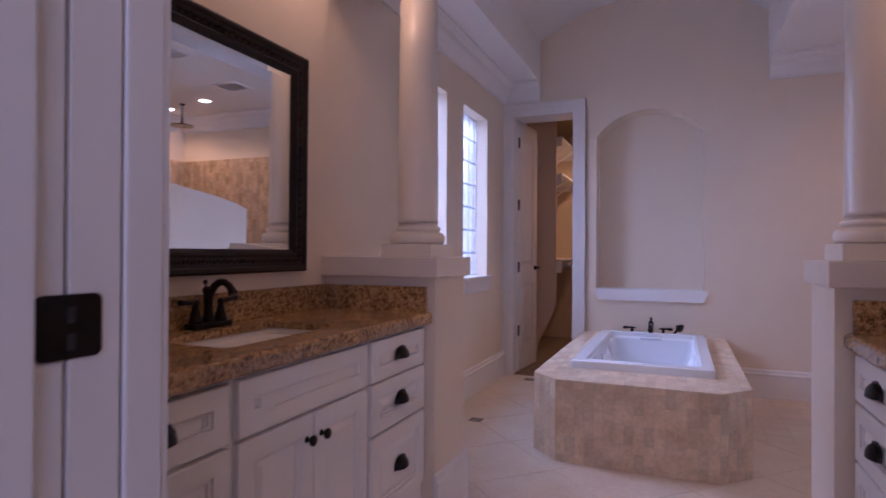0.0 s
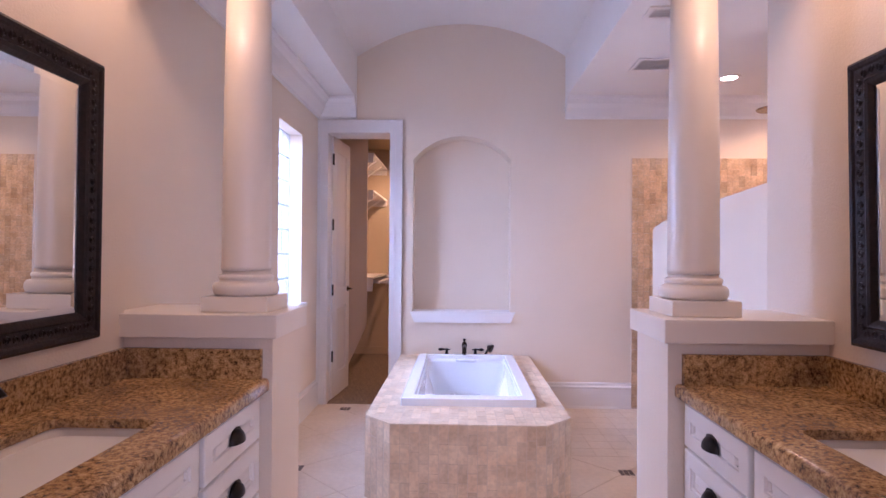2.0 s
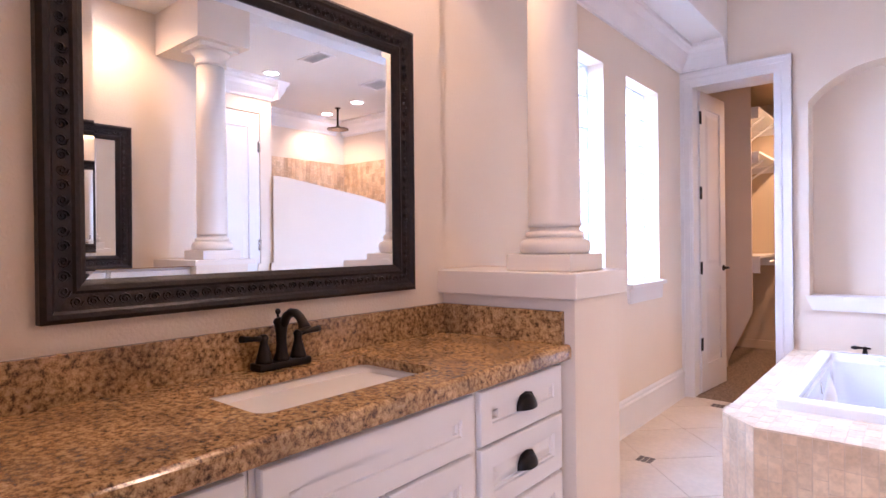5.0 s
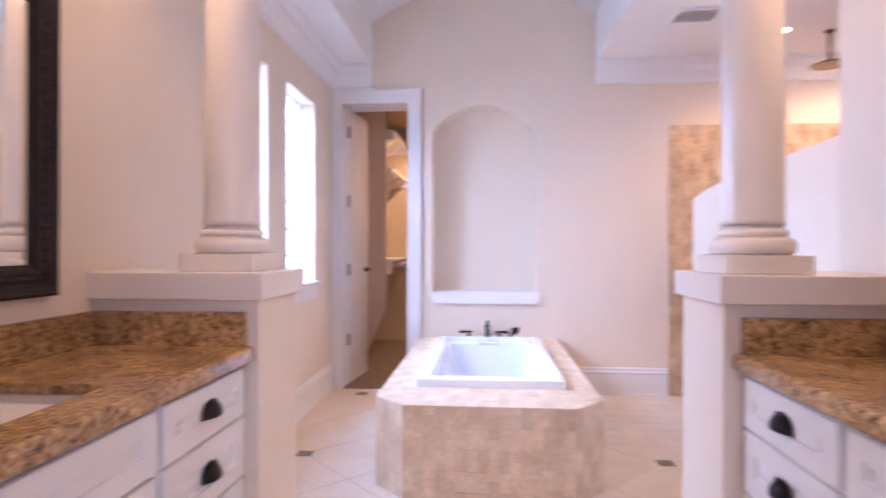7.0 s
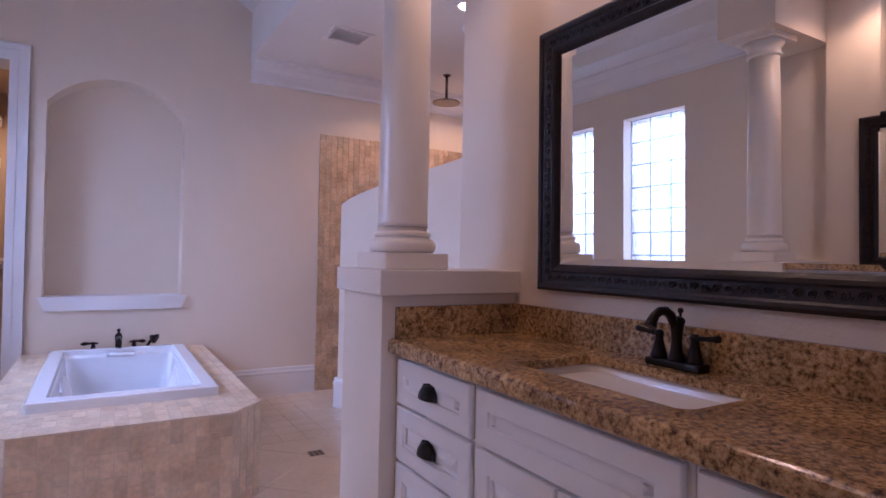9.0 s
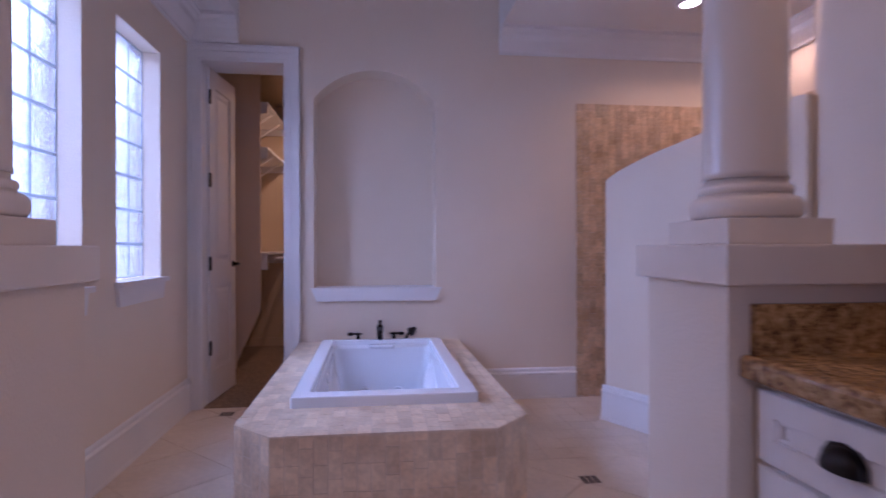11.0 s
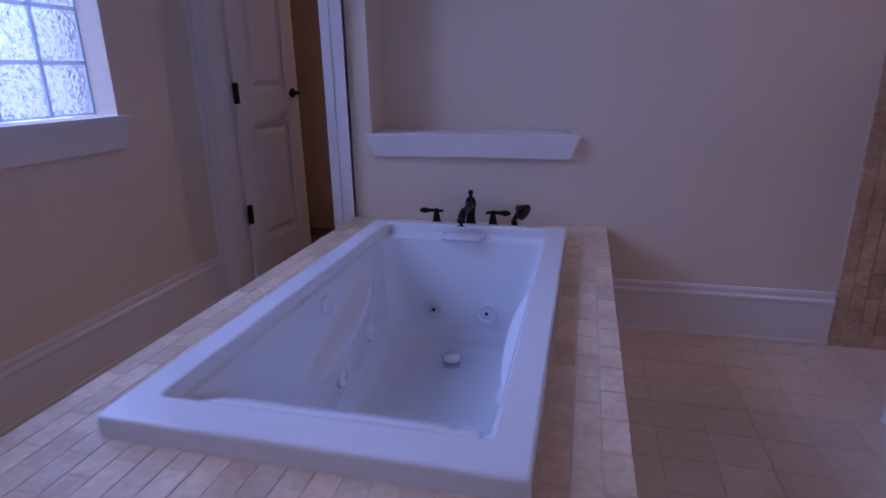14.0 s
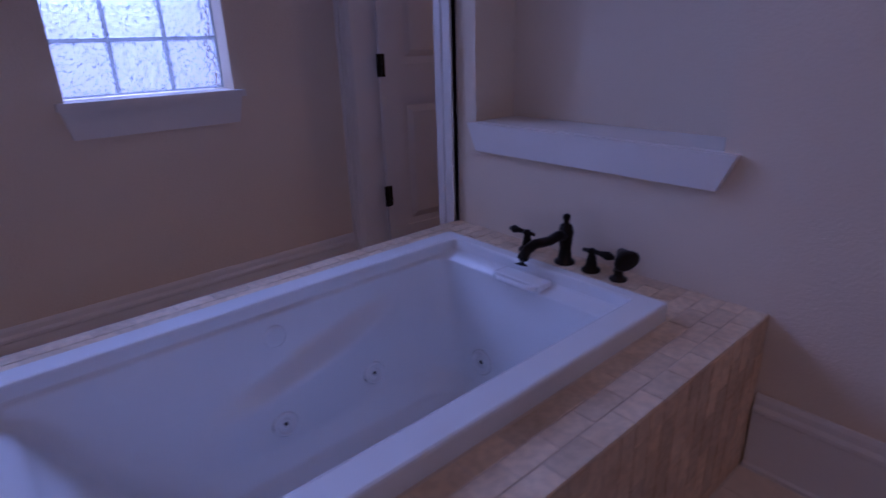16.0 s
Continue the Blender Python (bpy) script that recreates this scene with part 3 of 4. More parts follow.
def tub_arm(y, d):
    """How far the wall steps in below the slanting arm ledge, as a negative number."""
    u = (y - 3.86) / 0.64
    if not 0 < u < 1:
        return 0.0
    ridge = 0.47 - 0.43 * u ** 0.85
    k = min(max((d - ridge) / 0.15, 0), 1)
    k = k * k * (3 - 2 * k)
    fade = 1 - min(max((d - ridge - 0.12) / 0.55, 0), 1)
    return -0.060 * math.sin(math.pi * u) ** 0.8 * k * fade


def build_tub():
    t = thing("bathtub", "white acrylic drop-in whirlpool tub with jets", "bathtub")

    def ring(x0, x1, y0, y1, r, k=8, nx=14, ny=46):
        """Rounded rectangle with the same number of points at every level."""
        out = []
        quads = ((x1 - r, y1 - r, 0, nx), (x0 + r, y1 - r, 1, ny), (x0 + r, y0 + r, 2, nx), (x1 - r, y0 + r, 3, ny))
        for q, (cx, cy, turn, n) in enumerate(quads):
            arc = [(cx + r * math.cos(math.pi / 2 * (turn + i / k)), cy + r * math.sin(math.pi / 2 * (turn + i / k))) for i in range(k + 1)]
            nxt = quads[(q + 1) % 4]
            a0 = math.pi / 2 * nxt[2]
            b = (nxt[0] + r * math.cos(a0), nxt[1] + r * math.sin(a0))
            a = arc[-1]
            out += arc + [(a[0] + (b[0] - a[0]) * i / n, a[1] + (b[1] - a[1]) * i / n) for i in range(1, n)]
        return out

    w0, w1, w2, w3 = WELL
    levels = []
    for e, z in ((0, DKZ), (0, RIM - 0.007), (0.002, RIM - 0.002), (0.007, RIM)):
        levels.append((ring(TB0 + e, TB1 - e, TBF + e, TBB - e, 0.012), z))
    for e, z in ((-0.007, RIM), (-0.002, RIM - 0.002), (0, RIM - 0.007), (0.001, LEDGE + 0.005), (0.005, LEDGE)):
        levels.append((ring(w0 + e, w1 - e, w2 + e, w3 - e, 0.016), z))
    n = 44
    for i in range(n + 1):
        d = (i / n) ** 1.15
        x0, x1, y0, y1, r = tub_section(d)
        z = LEDGE - 0.002 - d * (LEDGE - FLOORZ) - 0.010 * min(d / 0.04, 1)
        pts = []
        for x, y in ring(x0, x1, y0, y1, r):
            if abs(x - x0) < 0.03:
                x -= tub_arm(y, d)
            elif abs(x - x1) < 0.03:
                x += tub_arm(y, d)
            pts.append((x, y))
        levels.append((pts, z))
    x0, x1, y0, y1, r = tub_section(1)
    for e, dz in ((0.025, 0.014), (0.06, 0.02)):
        levels.append((ring(x0 + e, x1 - e, y0 + e, y1 - e, 0.07), FLOORZ - dz))
    bm = bmesh.new()
    cx, hw = (w0 + w1) / 2, (w1 - w0) / 2

    def lift(li, x, y):
        """The head rest swells up between two notches at the front."""
        if li < 9:
            return 0.0
        return 0.024 * min(max((w2 + 0.15 - y) / 0.06, 0), 1) * min(max((hw - 0.035 - abs(x - cx)) / 0.04, 0), 1)

    rings = [[bm.verts.new((x, y, z + lift(li, x, y))) for x, y in pts] for li, (pts, z) in enumerate(levels)]
    for li, (a, b) in enumerate(zip(rings, rings[1:])):
        m = len(a)
        for i in range(m):
            f = bm.faces.new((a[i], a[(i + 1) % m], b[(i + 1) % m], b[i]))
            f.smooth = li >= 8
    bm.faces.new(rings[-1])
    bmesh.ops.recalc_face_normals(bm, faces=bm.faces[:])
    part("shell", bm, M_TUB, t)


build_shell()
build_crowns()
build_baseboards()
FLOOR = build_floor()
build_half_wall("half_wall_west", XL, -0.842, XL, -0.82)
build_half_wall("half_wall_east", 0.552, XR, 0.53, XR)
build_column(-1.003)
build_column(0.707)
for _i, (_a, _b) in enumerate(WIN):
    build_window(_i + 1, _a, _b)
bm = bmesh.new()
add_box(bm, XL - 1.22, XL - 1.20, 1.2, 7.0, -0.6, 4.2)
struct("backdrop", bm, M_SKY, "bright hazy daylight outside the glass blocks", "backdrop")
build_closet_door()
build_entry()
build_closet()
SURROUND = build_bath()
build_tub()


# ---- vanities ----
def side(west):
    """Maps depth from the vanity's wall to x."""
    return (lambda d: XV + d) if west else (lambda d: XR - d)


def sbox(bm, fx, d0, d1, y0, y1, z0, z1, bevel=0.0):
    a, b = sorted((fx(d0), fx(d1)))
    return add_box(bm, a, b, y0, y1, z0, z1, bevel=bevel)


BOXD, FRONTD, TOPD = 0.484, 0.503, 0.529


def raised_front(fx, y0, y1, z0, z1, rail=0.05):
    """A drawer or door front with a stepped frame and a raised field."""
    bm = bmesh.new()
    steps = [(0, BOXD), (0, FRONTD - 0.003), (0.003, FRONTD), (rail, FRONTD), (rail + 0.003, FRONTD - 0.006), (rail + 0.009, FRONTD - 0.006), (rail + 0.011, BOXD + 0.006), (rail + 0.014, BOXD + 0.006), (rail + 0.034, FRONTD - 0.004)]
    loops = [[bm.verts.new((fx(d), y, z)) for y, z in ((y0 + u, z0 + u), (y1 - u, z0 + u), (y1 - u, z1 - u), (y0 + u, z1 - u))] for u, d in steps]
    for a, b in zip(loops, loops[1:]):
        for k in range(4):
            bm.faces.new((a[k], a[(k + 1) % 4], b[(k + 1) % 4], b[k]))
    bm.faces.new(loops[-1])
    bmesh.ops.recalc_face_normals(bm, faces=bm.faces[:])
    return bm


def cup_pull(fx, y, z):
    """Half-domed bin pull."""
    bm = bmesh.new()
    n, m = 16, 8
    rows = []
    for j in range(m + 1):
        b = math.pi / 2 * j / m
        rows.append([bm.verts.new((fx(FRONTD + 0.002 + 0.026 * math.sin(math.pi * i / n) * max(math.cos(b), 0.02)), y + 0.046 * math.cos(math.pi * i / n) * max(math.cos(b), 0.02), z - 0.014 + 0.040 * math.sin(b))) for i in range(n + 1)])
    for a, b in zip(rows, rows[1:]):
        for i in range(n):
            f = bm.faces.new((a[i], a[i + 1], b[i + 1], b[i]))
            f.smooth = True
    a, b = sorted((fx(FRONTD), fx(FRONTD + 0.003)))
    add_prism(bm, [(y - 0.048, z - 0.016), (y + 0.048, z - 0.016), (y + 0.046, z + 0.006), (y + 0.03, z + 0.026), (y, z + 0.032), (y - 0.03, z + 0.026), (y - 0.046, z + 0.006)], "x", a, b)
    return bm


def knob(fx, y, z):
    bm = bmesh.new()
    s = 1 if fx(1) > fx(0) else -1
    add_lathe(bm, [(0.010, 0), (0.006, 0.004), (0.006, 0.012), (0.013, 0.016), (0.016, 0.022), (0.014, 0.027), (0.006, 0.030)], c=(fx(FRONTD), y, z), n=20, direction=(s, 0, 0))
    return bm


def cabinet_body(t, fx, y0, y1):
    bm = bmesh.new()
    sbox(bm, fx, 0, BOXD, y0, y1, 0.10, 0.856)
    part("body", bm, M_CAB, t)
    bm = bmesh.new()
    sbox(bm, fx, 0.02, BOXD - 0.07, y0, y1, 0, 0.10)
    part("toe_kick", bm, M_CAB, t)


def drawer_unit(fx, y0, y1):
    t = thing("drawer_cabinet", "white raised-panel drawer cabinet with dark bronze cup pulls", "cabinet", group="vanity cabinets")
    cabinet_body(t, fx, y0, y1)
    for z0, z1 in ((0.697, 0.840), (0.513, 0.687), (0.205, 0.503)):
        dr = part("drawer_front", raised_front(fx, y0 + 0.014, y1 - 0.014, z0, z1), M_CAB, t)
        part("cup_pull", cup_pull(fx, (y0 + y1) / 2, (z0 + z1) / 2), M_BRONZE, dr, "dark bronze cup pull")


def sink_unit(fx, y0, y1):
    t = thing("sink_cabinet", "white raised-panel sink cabinet with two doors", "cabinet", group="vanity cabinets")
    cabinet_body(t, fx, y0, y1)
    part("false_front", raised_front(fx, y0 + 0.014, y1 - 0.014, 0.697, 0.840), M_CAB, t)
    ym = (y0 + y1) / 2
    for a, b, k in ((y0 + 0.014, ym - 0.003, ym - 0.035), (ym + 0.003, y1 - 0.014, ym + 0.035)):
        dr = part("door", raised_front(fx, a, b, 0.205, 0.687, 0.055), M_CAB, t)
        part("knob", knob(fx, k, 0.618), M_BRONZE, dr, "dark bronze round knob")


def worktop(fx, s0, s1, d0, d1):
    t = thing("worktop", "polished brown and gold speckled granite vanity top", "worktop", group="vanity tops")
    z0, z1 = COUNTER - 0.046, COUNTER
    y0, y1 = YB + 0.001, HW0 - 0.001
    bm = bmesh.new()
    zs = z1 - 0.026
    sbox(bm, fx, 0.001, d0, y0, y1, zs, z1)
    sbox(bm, fx, d0, d1, y0, s0, zs, z1)
    sbox(bm, fx, d0, d1, s1, y1, zs, z1)
    # build-up strip under the back, then the rounded front edge
    sbox(bm, fx, 0.001, 0.05, y0, y1, z0, zs)
    pr = [(d1, zs), (BOXD - 0.04, zs), (BOXD - 0.04, z0), (TOPD - 0.006, z0)] + [(TOPD - 0.006 + 0.006 * math.sin(a), z0 + 0.006 - 0.006 * math.cos(a)) for a in (0.5, 1.0, 1.57)]
    pr += [(TOPD - 0.014 + 0.014 * math.cos(a), z1 - 0.014 + 0.014 * math.sin(a)) for a in (0, 0.4, 0.8, 1.2, 1.57)] + [(d1, z1)]
    add_prism(bm, [(fx(a), b) for a, b in pr], "y", y0, y1)
    # small fillets in the sink cut-out
    r = 0.04
    for dc, sd in ((d0, 1), (d1, -1)):
        for yc, sy in ((s0, 1), (s1, -1)):
            pts = [(fx(dc), yc)] + [(fx(dc + sd * (r - r * math.sin(a))), yc + sy * (r - r * math.cos(a))) for a in [math.pi / 2 * k / 6 for k in range(7)]]
            add_prism(bm, pts, "z", zs + 0.0005, z1 - 0.0005)
    bmesh.ops.recalc_face_normals(bm, faces=bm.faces[:])
    part("slab", bm, M_GRAN, t)
    bm = bmesh.new()
    sbox(bm, fx, 0.001, 0.021, y0, y1, z1, z1 + 0.105, bevel=0.002)
    part("backsplash", bm, M_GRAN, t)
    bm = bmesh.new()
    sbox(bm, fx, 0.0215, 0.506, y1 - 0.02, y1, z1, z1 + 0.105, bevel=0.002)
    part("side_splash", bm, M_GRAN, t)


def basin(fx, s0, s1, d0, d1):
    t = thing("sink", "rectangular white undermount porcelain sink", "sink", group="vanity sinks")
    cx, cy = (fx(d0) + fx(d1)) / 2, (s0 + s1) / 2
    hx, hy = abs(d1 - d0) / 2 + 0.006, (s1 - s0) / 2 + 0.006
    bm = bmesh.new()
    rings = []
    zt = COUNTER - 0.0262
    for k, (gx, r, z) in enumerate(((-0.018, 0.05, zt), (0.0, 0.05, zt), (0.004, 0.05, zt - 0.01), (0.018, 0.05, zt - 0.07), (0.032, 0.06, zt - 0.115), (0.06, 0.06, zt - 0.135), (0.11, 0.03, zt - 0.142))):
        ring = []
        for q, (sx, sy) in enumerate(((1, 1), (-1, 1), (-1, -1), (1, -1))):
            for i in range(9):
                a = math.pi / 2 * (q + i / 8)
                ring.append(bm.verts.new((cx + sx * (hx - gx - r) + r * math.cos(a), cy + sy * (hy - gx - r) + r * math.sin(a), z)))
        rings.append(ring)
    for a, b in zip(rings, rings[1:]):
        for i in range(len(a)):
            f = bm.faces.new((a[i], a[(i + 1) % len(a)], b[(i + 1) % len(a)], b[i]))
            f.smooth = True
    bm.faces.new(rings[-1])
    bmesh.ops.recalc_face_normals(bm, faces=bm.faces[:])
    part("bowl", bm, M_PORC, t)
    bm = bmesh.new()
    add_lathe(bm, [(0.024, 0), (0.024, 0.003), (0.012, 0.005), (0.001, 0.005)], c=(cx, cy, zt - 0.141), n=20)
    part("drain", bm, M_BRONZE, t, "dark bronze drain")


def basin_faucet(fx, y):
    t = thing("basin_faucet", "oil-rubbed bronze two-handle basin faucet on the granite top", "faucet", group="basin faucets")
    z = COUNTER
    d = 0.062
    bm = bmesh.new()
    a, b = sorted((fx(d - 0.026), fx(d + 0.026)))
    add_box(bm, a, b, y - 0.080, y + 0.080, z, z + 0.020, bevel=0.006)
    part("base_plate", bm, M_BRONZE, t)
    bm = bmesh.new()
    # waisted body that flares to a shoulder
    add_lathe(bm, [(0.023, 0.018), (0.021, 0.026), (0.016, 0.04), (0.0135, 0.065), (0.0145, 0.09), (0.018, 0.112), (0.021, 0.122), (0.017, 0.130), (0.008, 0.134)], c=(fx(d), y, z), n=20)
    arc = [(fx(d + 0.004), y, z + 0.098), (fx(d + 0.012), y, z + 0.118), (fx(d + 0.027), y, z + 0.138), (fx(d + 0.047), y, z + 0.149), (fx(d + 0.068), y, z + 0.149), (fx(d + 0.086), y, z + 0.139), (fx(d + 0.098), y, z + 0.124), (fx(d + 0.104), y, z + 0.112)]
    add_tube(bm, arc, [0.012, 0.0125, 0.0125, 0.012, 0.0115, 0.0115, 0.0135, 0.0165], 16)
    part("spout", bm, M_BRONZE, t)
    bm = bmesh.new()
    add_tube(bm, [(fx(d - 0.014), y, z + 0.02), (fx(d - 0.014), y, z + 0.142)], 0.0035, 8)
    add_lathe(bm, [(0.004, 0), (0.008, 0.006), (0.006, 0.014), (0.002, 0.016)], c=(fx(d - 0.014), y, z + 0.140), n=12)
    part("lift_rod", bm, M_BRONZE, t)
    for s in (-1, 1):
        bm = bmesh.new()
        add_lathe(bm, [(0.023, 0.018), (0.021, 0.028), (0.015, 0.05), (0.0105, 0.068), (0.011, 0.078), (0.013, 0.084), (0.009, 0.092), (0.003, 0.094)], c=(fx(d), y + s * 0.053, z), n=18)
        add_tube(bm, [(fx(d), y + s * 0.053, z + 0.083), (fx(d + 0.003), y + s * 0.085, z + 0.086), (fx(d + 0.005), y + s * 0.112, z + 0.089), (fx(d + 0.006), y + s * 0.122, z + 0.09)], [0.0075, 0.0065, 0.0085, 0.009], 10)
        part("lever_handle", bm, M_BRONZE, t)


def wall_mirror(west, y0, y1, z0, z1):
    """Framed mirror that leans a little out from the wall at its top."""
    t = thing("wall_mirror", "large wall mirror in a dark carved wooden frame", "mirror", group="vanity mirrors")
    w, h, f = y1 - y0, z1 - z0, 0.088
    bm = bmesh.new()
    # frame profile: depth against distance from the outer edge
    pr = [(0, 0), (0, 0.028), (0.010, 0.036), (0.020, 0.034), (0.026, 0.028), (0.060, 0.022), (0.066, 0.026), (0.076, 0.022), (f, 0.012), (f, 0)]
    loops = []
    for u, d in pr:
        loops.append([bm.verts.new((d, a, b)) for a, b in ((u, u), (w - u, u), (w - u, h - u), (u, h - u))])
    for a, b in zip(loops, loops[1:]):
        for k in range(4):
            bm.faces.new((a[k], a[(k + 1) % 4], b[(k + 1) % 4], b[k]))
    bmesh.ops.recalc_face_normals(bm, faces=bm.faces[:])
    part("frame", bm, M_FRAME, t)
    # carved scrolls along the frame's band
    bm = bmesh.new()
    def scroll(cy, cz, flip):
        pts = []
        for k in range(15):
            a = flip * k * 0.75
            r = 0.013 - 0.0008 * k
            pts.append((0.0262, cy + r * math.cos(a), cz + r * math.sin(a)))
        rings = []
        for i, p in enumerate(pts):
            q = pts[min(i + 1, 14)]
            o = pts[max(i - 1, 0)]
            dy, dz = q[1] - o[1], q[2] - o[2]
            L = math.hypot(dy, dz) or 1
            ny, nz = -dz / L * 0.0024, dy / L * 0.0024
            rings.append((bm.verts.new((p[0] - 0.002, p[1] + ny, p[2] + nz)), bm.verts.new((p[0] + 0.0018, p[1], p[2])), bm.verts.new((p[0] - 0.002, p[1] - ny, p[2] - nz))))
        for a, b in zip(rings, rings[1:]):
            bm.faces.new((a[0], a[1], b[1], b[0]))
            bm.faces.new((a[1], a[2], b[2], b[1]))
    nz, ny = int((h - 0.1) / 0.031), int((w - 0.1) / 0.031)
    for k in range(nz):
        z = 0.05 + (k + 0.5) * (h - 0.1) / nz
        scroll(0.043, z, 1 if k % 2 else -1)
        scroll(w - 0.043, z, 1 if k % 2 else -1)
    for k in range(ny):
        y = 0.05 + (k + 0.5) * (w - 0.1) / ny
        scroll(y, 0.043, 1 if k % 2 else -1)
        scroll(y, h - 0.043, 1 if k % 2 else -1)
    bmesh.ops.recalc_face_normals(bm, faces=bm.faces[:])
    tagged(part("scroll_relief", bm, M_FRAME, t), "", "", "", "stuff")
    bm = bmesh.new()
    e = f - 0.004
    bv = e + 0.025
    vo = [bm.verts.new((0.0085, a, b)) for a, b in ((e, e), (w - e, e), (w - e, h - e), (e, h - e))]
    vi = [bm.verts.new((0.0100, a, b)) for a, b in ((bv, bv), (w - bv, bv), (w - bv, h - bv), (bv, h - bv))]
    bm.faces.new(vi)
    for k in range(4):
        bm.faces.new((vo[k], vo[(k + 1) % 4], vi[(k + 1) % 4], vi[k]))
    bmesh.ops.recalc_face_normals(bm, faces=bm.faces[:])
    part("mirror_glass", bm, M_MIRROR, t, "bevelled mirror glass")
    boxes("backing_board", M_DARK, t, (0.0, 0.006, 0.01, w - 0.01, 0.01, h - 0.01))
    if west:
        t.matrix_world = pose(XV + 0.002, y0, z0, 0, 0.3, -0.1)
    else:
        t.matrix_world = pose(XR - 0.015, y1, z0, 0, 0, 180.65) @ pose(0, 0, 0, 0, 0.8, 0)


def vanity(west, s0, s1):
    fx = side(west)
    drawer_unit(fx, 1.51, HW0 - 0.004)
    sink_unit(fx, 0.872, 1.508)
    drawer_unit(fx, 0.435, 0.870)
    d0, d1 = 0.118, 0.410
    worktop(fx, s0, s1, d0, d1)
    basin(fx, s0, s1, d0, d1)
    basin_faucet(fx, (s0 + s1) / 2 + 0.02)


vanity(True, 0.945, 1.465)
vanity(False, 0.945, 1.465)
wall_mirror(True, 0.69, 1.788, 1.072, 1.957)
wall_mirror(False, 0.69, 1.80, 1.072, 1.957)


# ---- niche sill, tub fittings ----
def niche_sill():
    t = thing("trim_niche_sill", "white painted sill of the arched niche", "sill", kind="structure")
    bm = bmesh.new()
    add_prism(bm, [(NI0 + 0.02, 0.742), (NI1 - 0.0, 0.742), (NI1 + 0.042, 0.836), (NI0 - 0.022, 0.836)], "y", YF - 0.024, YF)
    part("front", bm, M_TRIM, t)
    boxes("shelf", M_TRIM, t, (NI0, NI1, YF, YF + 0.199, NIZ, NIZ + 0.004))


niche_sill()


def tub_faucet():
    y, z = 4.925, DKZ
    t = thing("tub_spout", "oil-rubbed bronze curved tub spout on the tiled deck", "faucet", at=(XC + 0.028, y, z))
    bm = bmesh.new()
    add_lathe(bm, [(0.032, 0), (0.032, 0.008), (0.022, 0.016), (0.018, 0.048), (0.021, 0.084), (0.024, 0.102), (0.018, 0.124), (0.008, 0.130), (0.007, 0.137), (0.012, 0.146), (0.010, 0.156), (0.002, 0.160)], n=24)
    part("body", bm, M_BRONZE, t)
    bm = bmesh.new()
    add_tube(bm, [(0, 0, 0.092), (0, -0.04, 0.098), (0, -0.08, 0.092), (0, -0.115, 0.096), (0, -0.15, 0.100), (0, -0.182, 0.090), (0, -0.20, 0.068), (0, -0.205, 0.052)], [0.018, 0.016, 0.015, 0.015, 0.015, 0.015, 0.017, 0.019], 14)
    part("spout", bm, M_BRONZE, t)
    for x in (XC - 0.125, XC + 0.125):
        t = thing("tub_lever", "oil-rubbed bronze cross-lever tub valve", "faucet handle", group="tub valves", at=(x, y, z))
        bm = bmesh.new()
        add_lathe(bm, [(0.028, 0), (0.028, 0.008), (0.018, 0.016), (0.014, 0.04), (0.011, 0.055), (0.016, 0.064), (0.008, 0.072), (0.003, 0.074)], n=20)
        part("body", bm, M_BRONZE, t)
        bm = bmesh.new()
        k = -1 if x < XC else 1
        add_tube(bm, [(-0.03 * k, 0, 0.062), (0, 0, 0.064), (0.03 * k, 0, 0.064), (0.055 * k, 0, 0.063), (0.075 * k, 0, 0.062)], [0.006, 0.007, 0.008, 0.014, 0.006], 12)
        part("lever", bm, M_BRONZE, t)
    t = thing("hand_shower", "oil-rubbed bronze hand shower in its deck holder", "hand shower", at=(XC + 0.218, y, z))
    bm = bmesh.new()
    add_lathe(bm, [(0.026, 0), (0.026, 0.006), (0.015, 0.012), (0.012, 0.025), (0.015, 0.03), (0.004, 0.032)], n=18)
    part("holder", bm, M_BRONZE, t)
    bm = bmesh.new()
    add_tube(bm, [(-0.008, 0.0, 0.025), (0.006, -0.01, 0.05), (0.022, -0.022, 0.078)], [0.010, 0.010, 0.013], 12)
    add_lathe(bm, [(0.012, -0.02), (0.022, 0.0), (0.036, 0.02), (0.036, 0.026), (0.03, 0.028), (0.002, 0.026)], c=(0.026, -0.026, 0.088), n=20, direction=(0.75, -0.45, -0.35))
    part("head", bm, M_BRONZE, t)


tub_faucet()


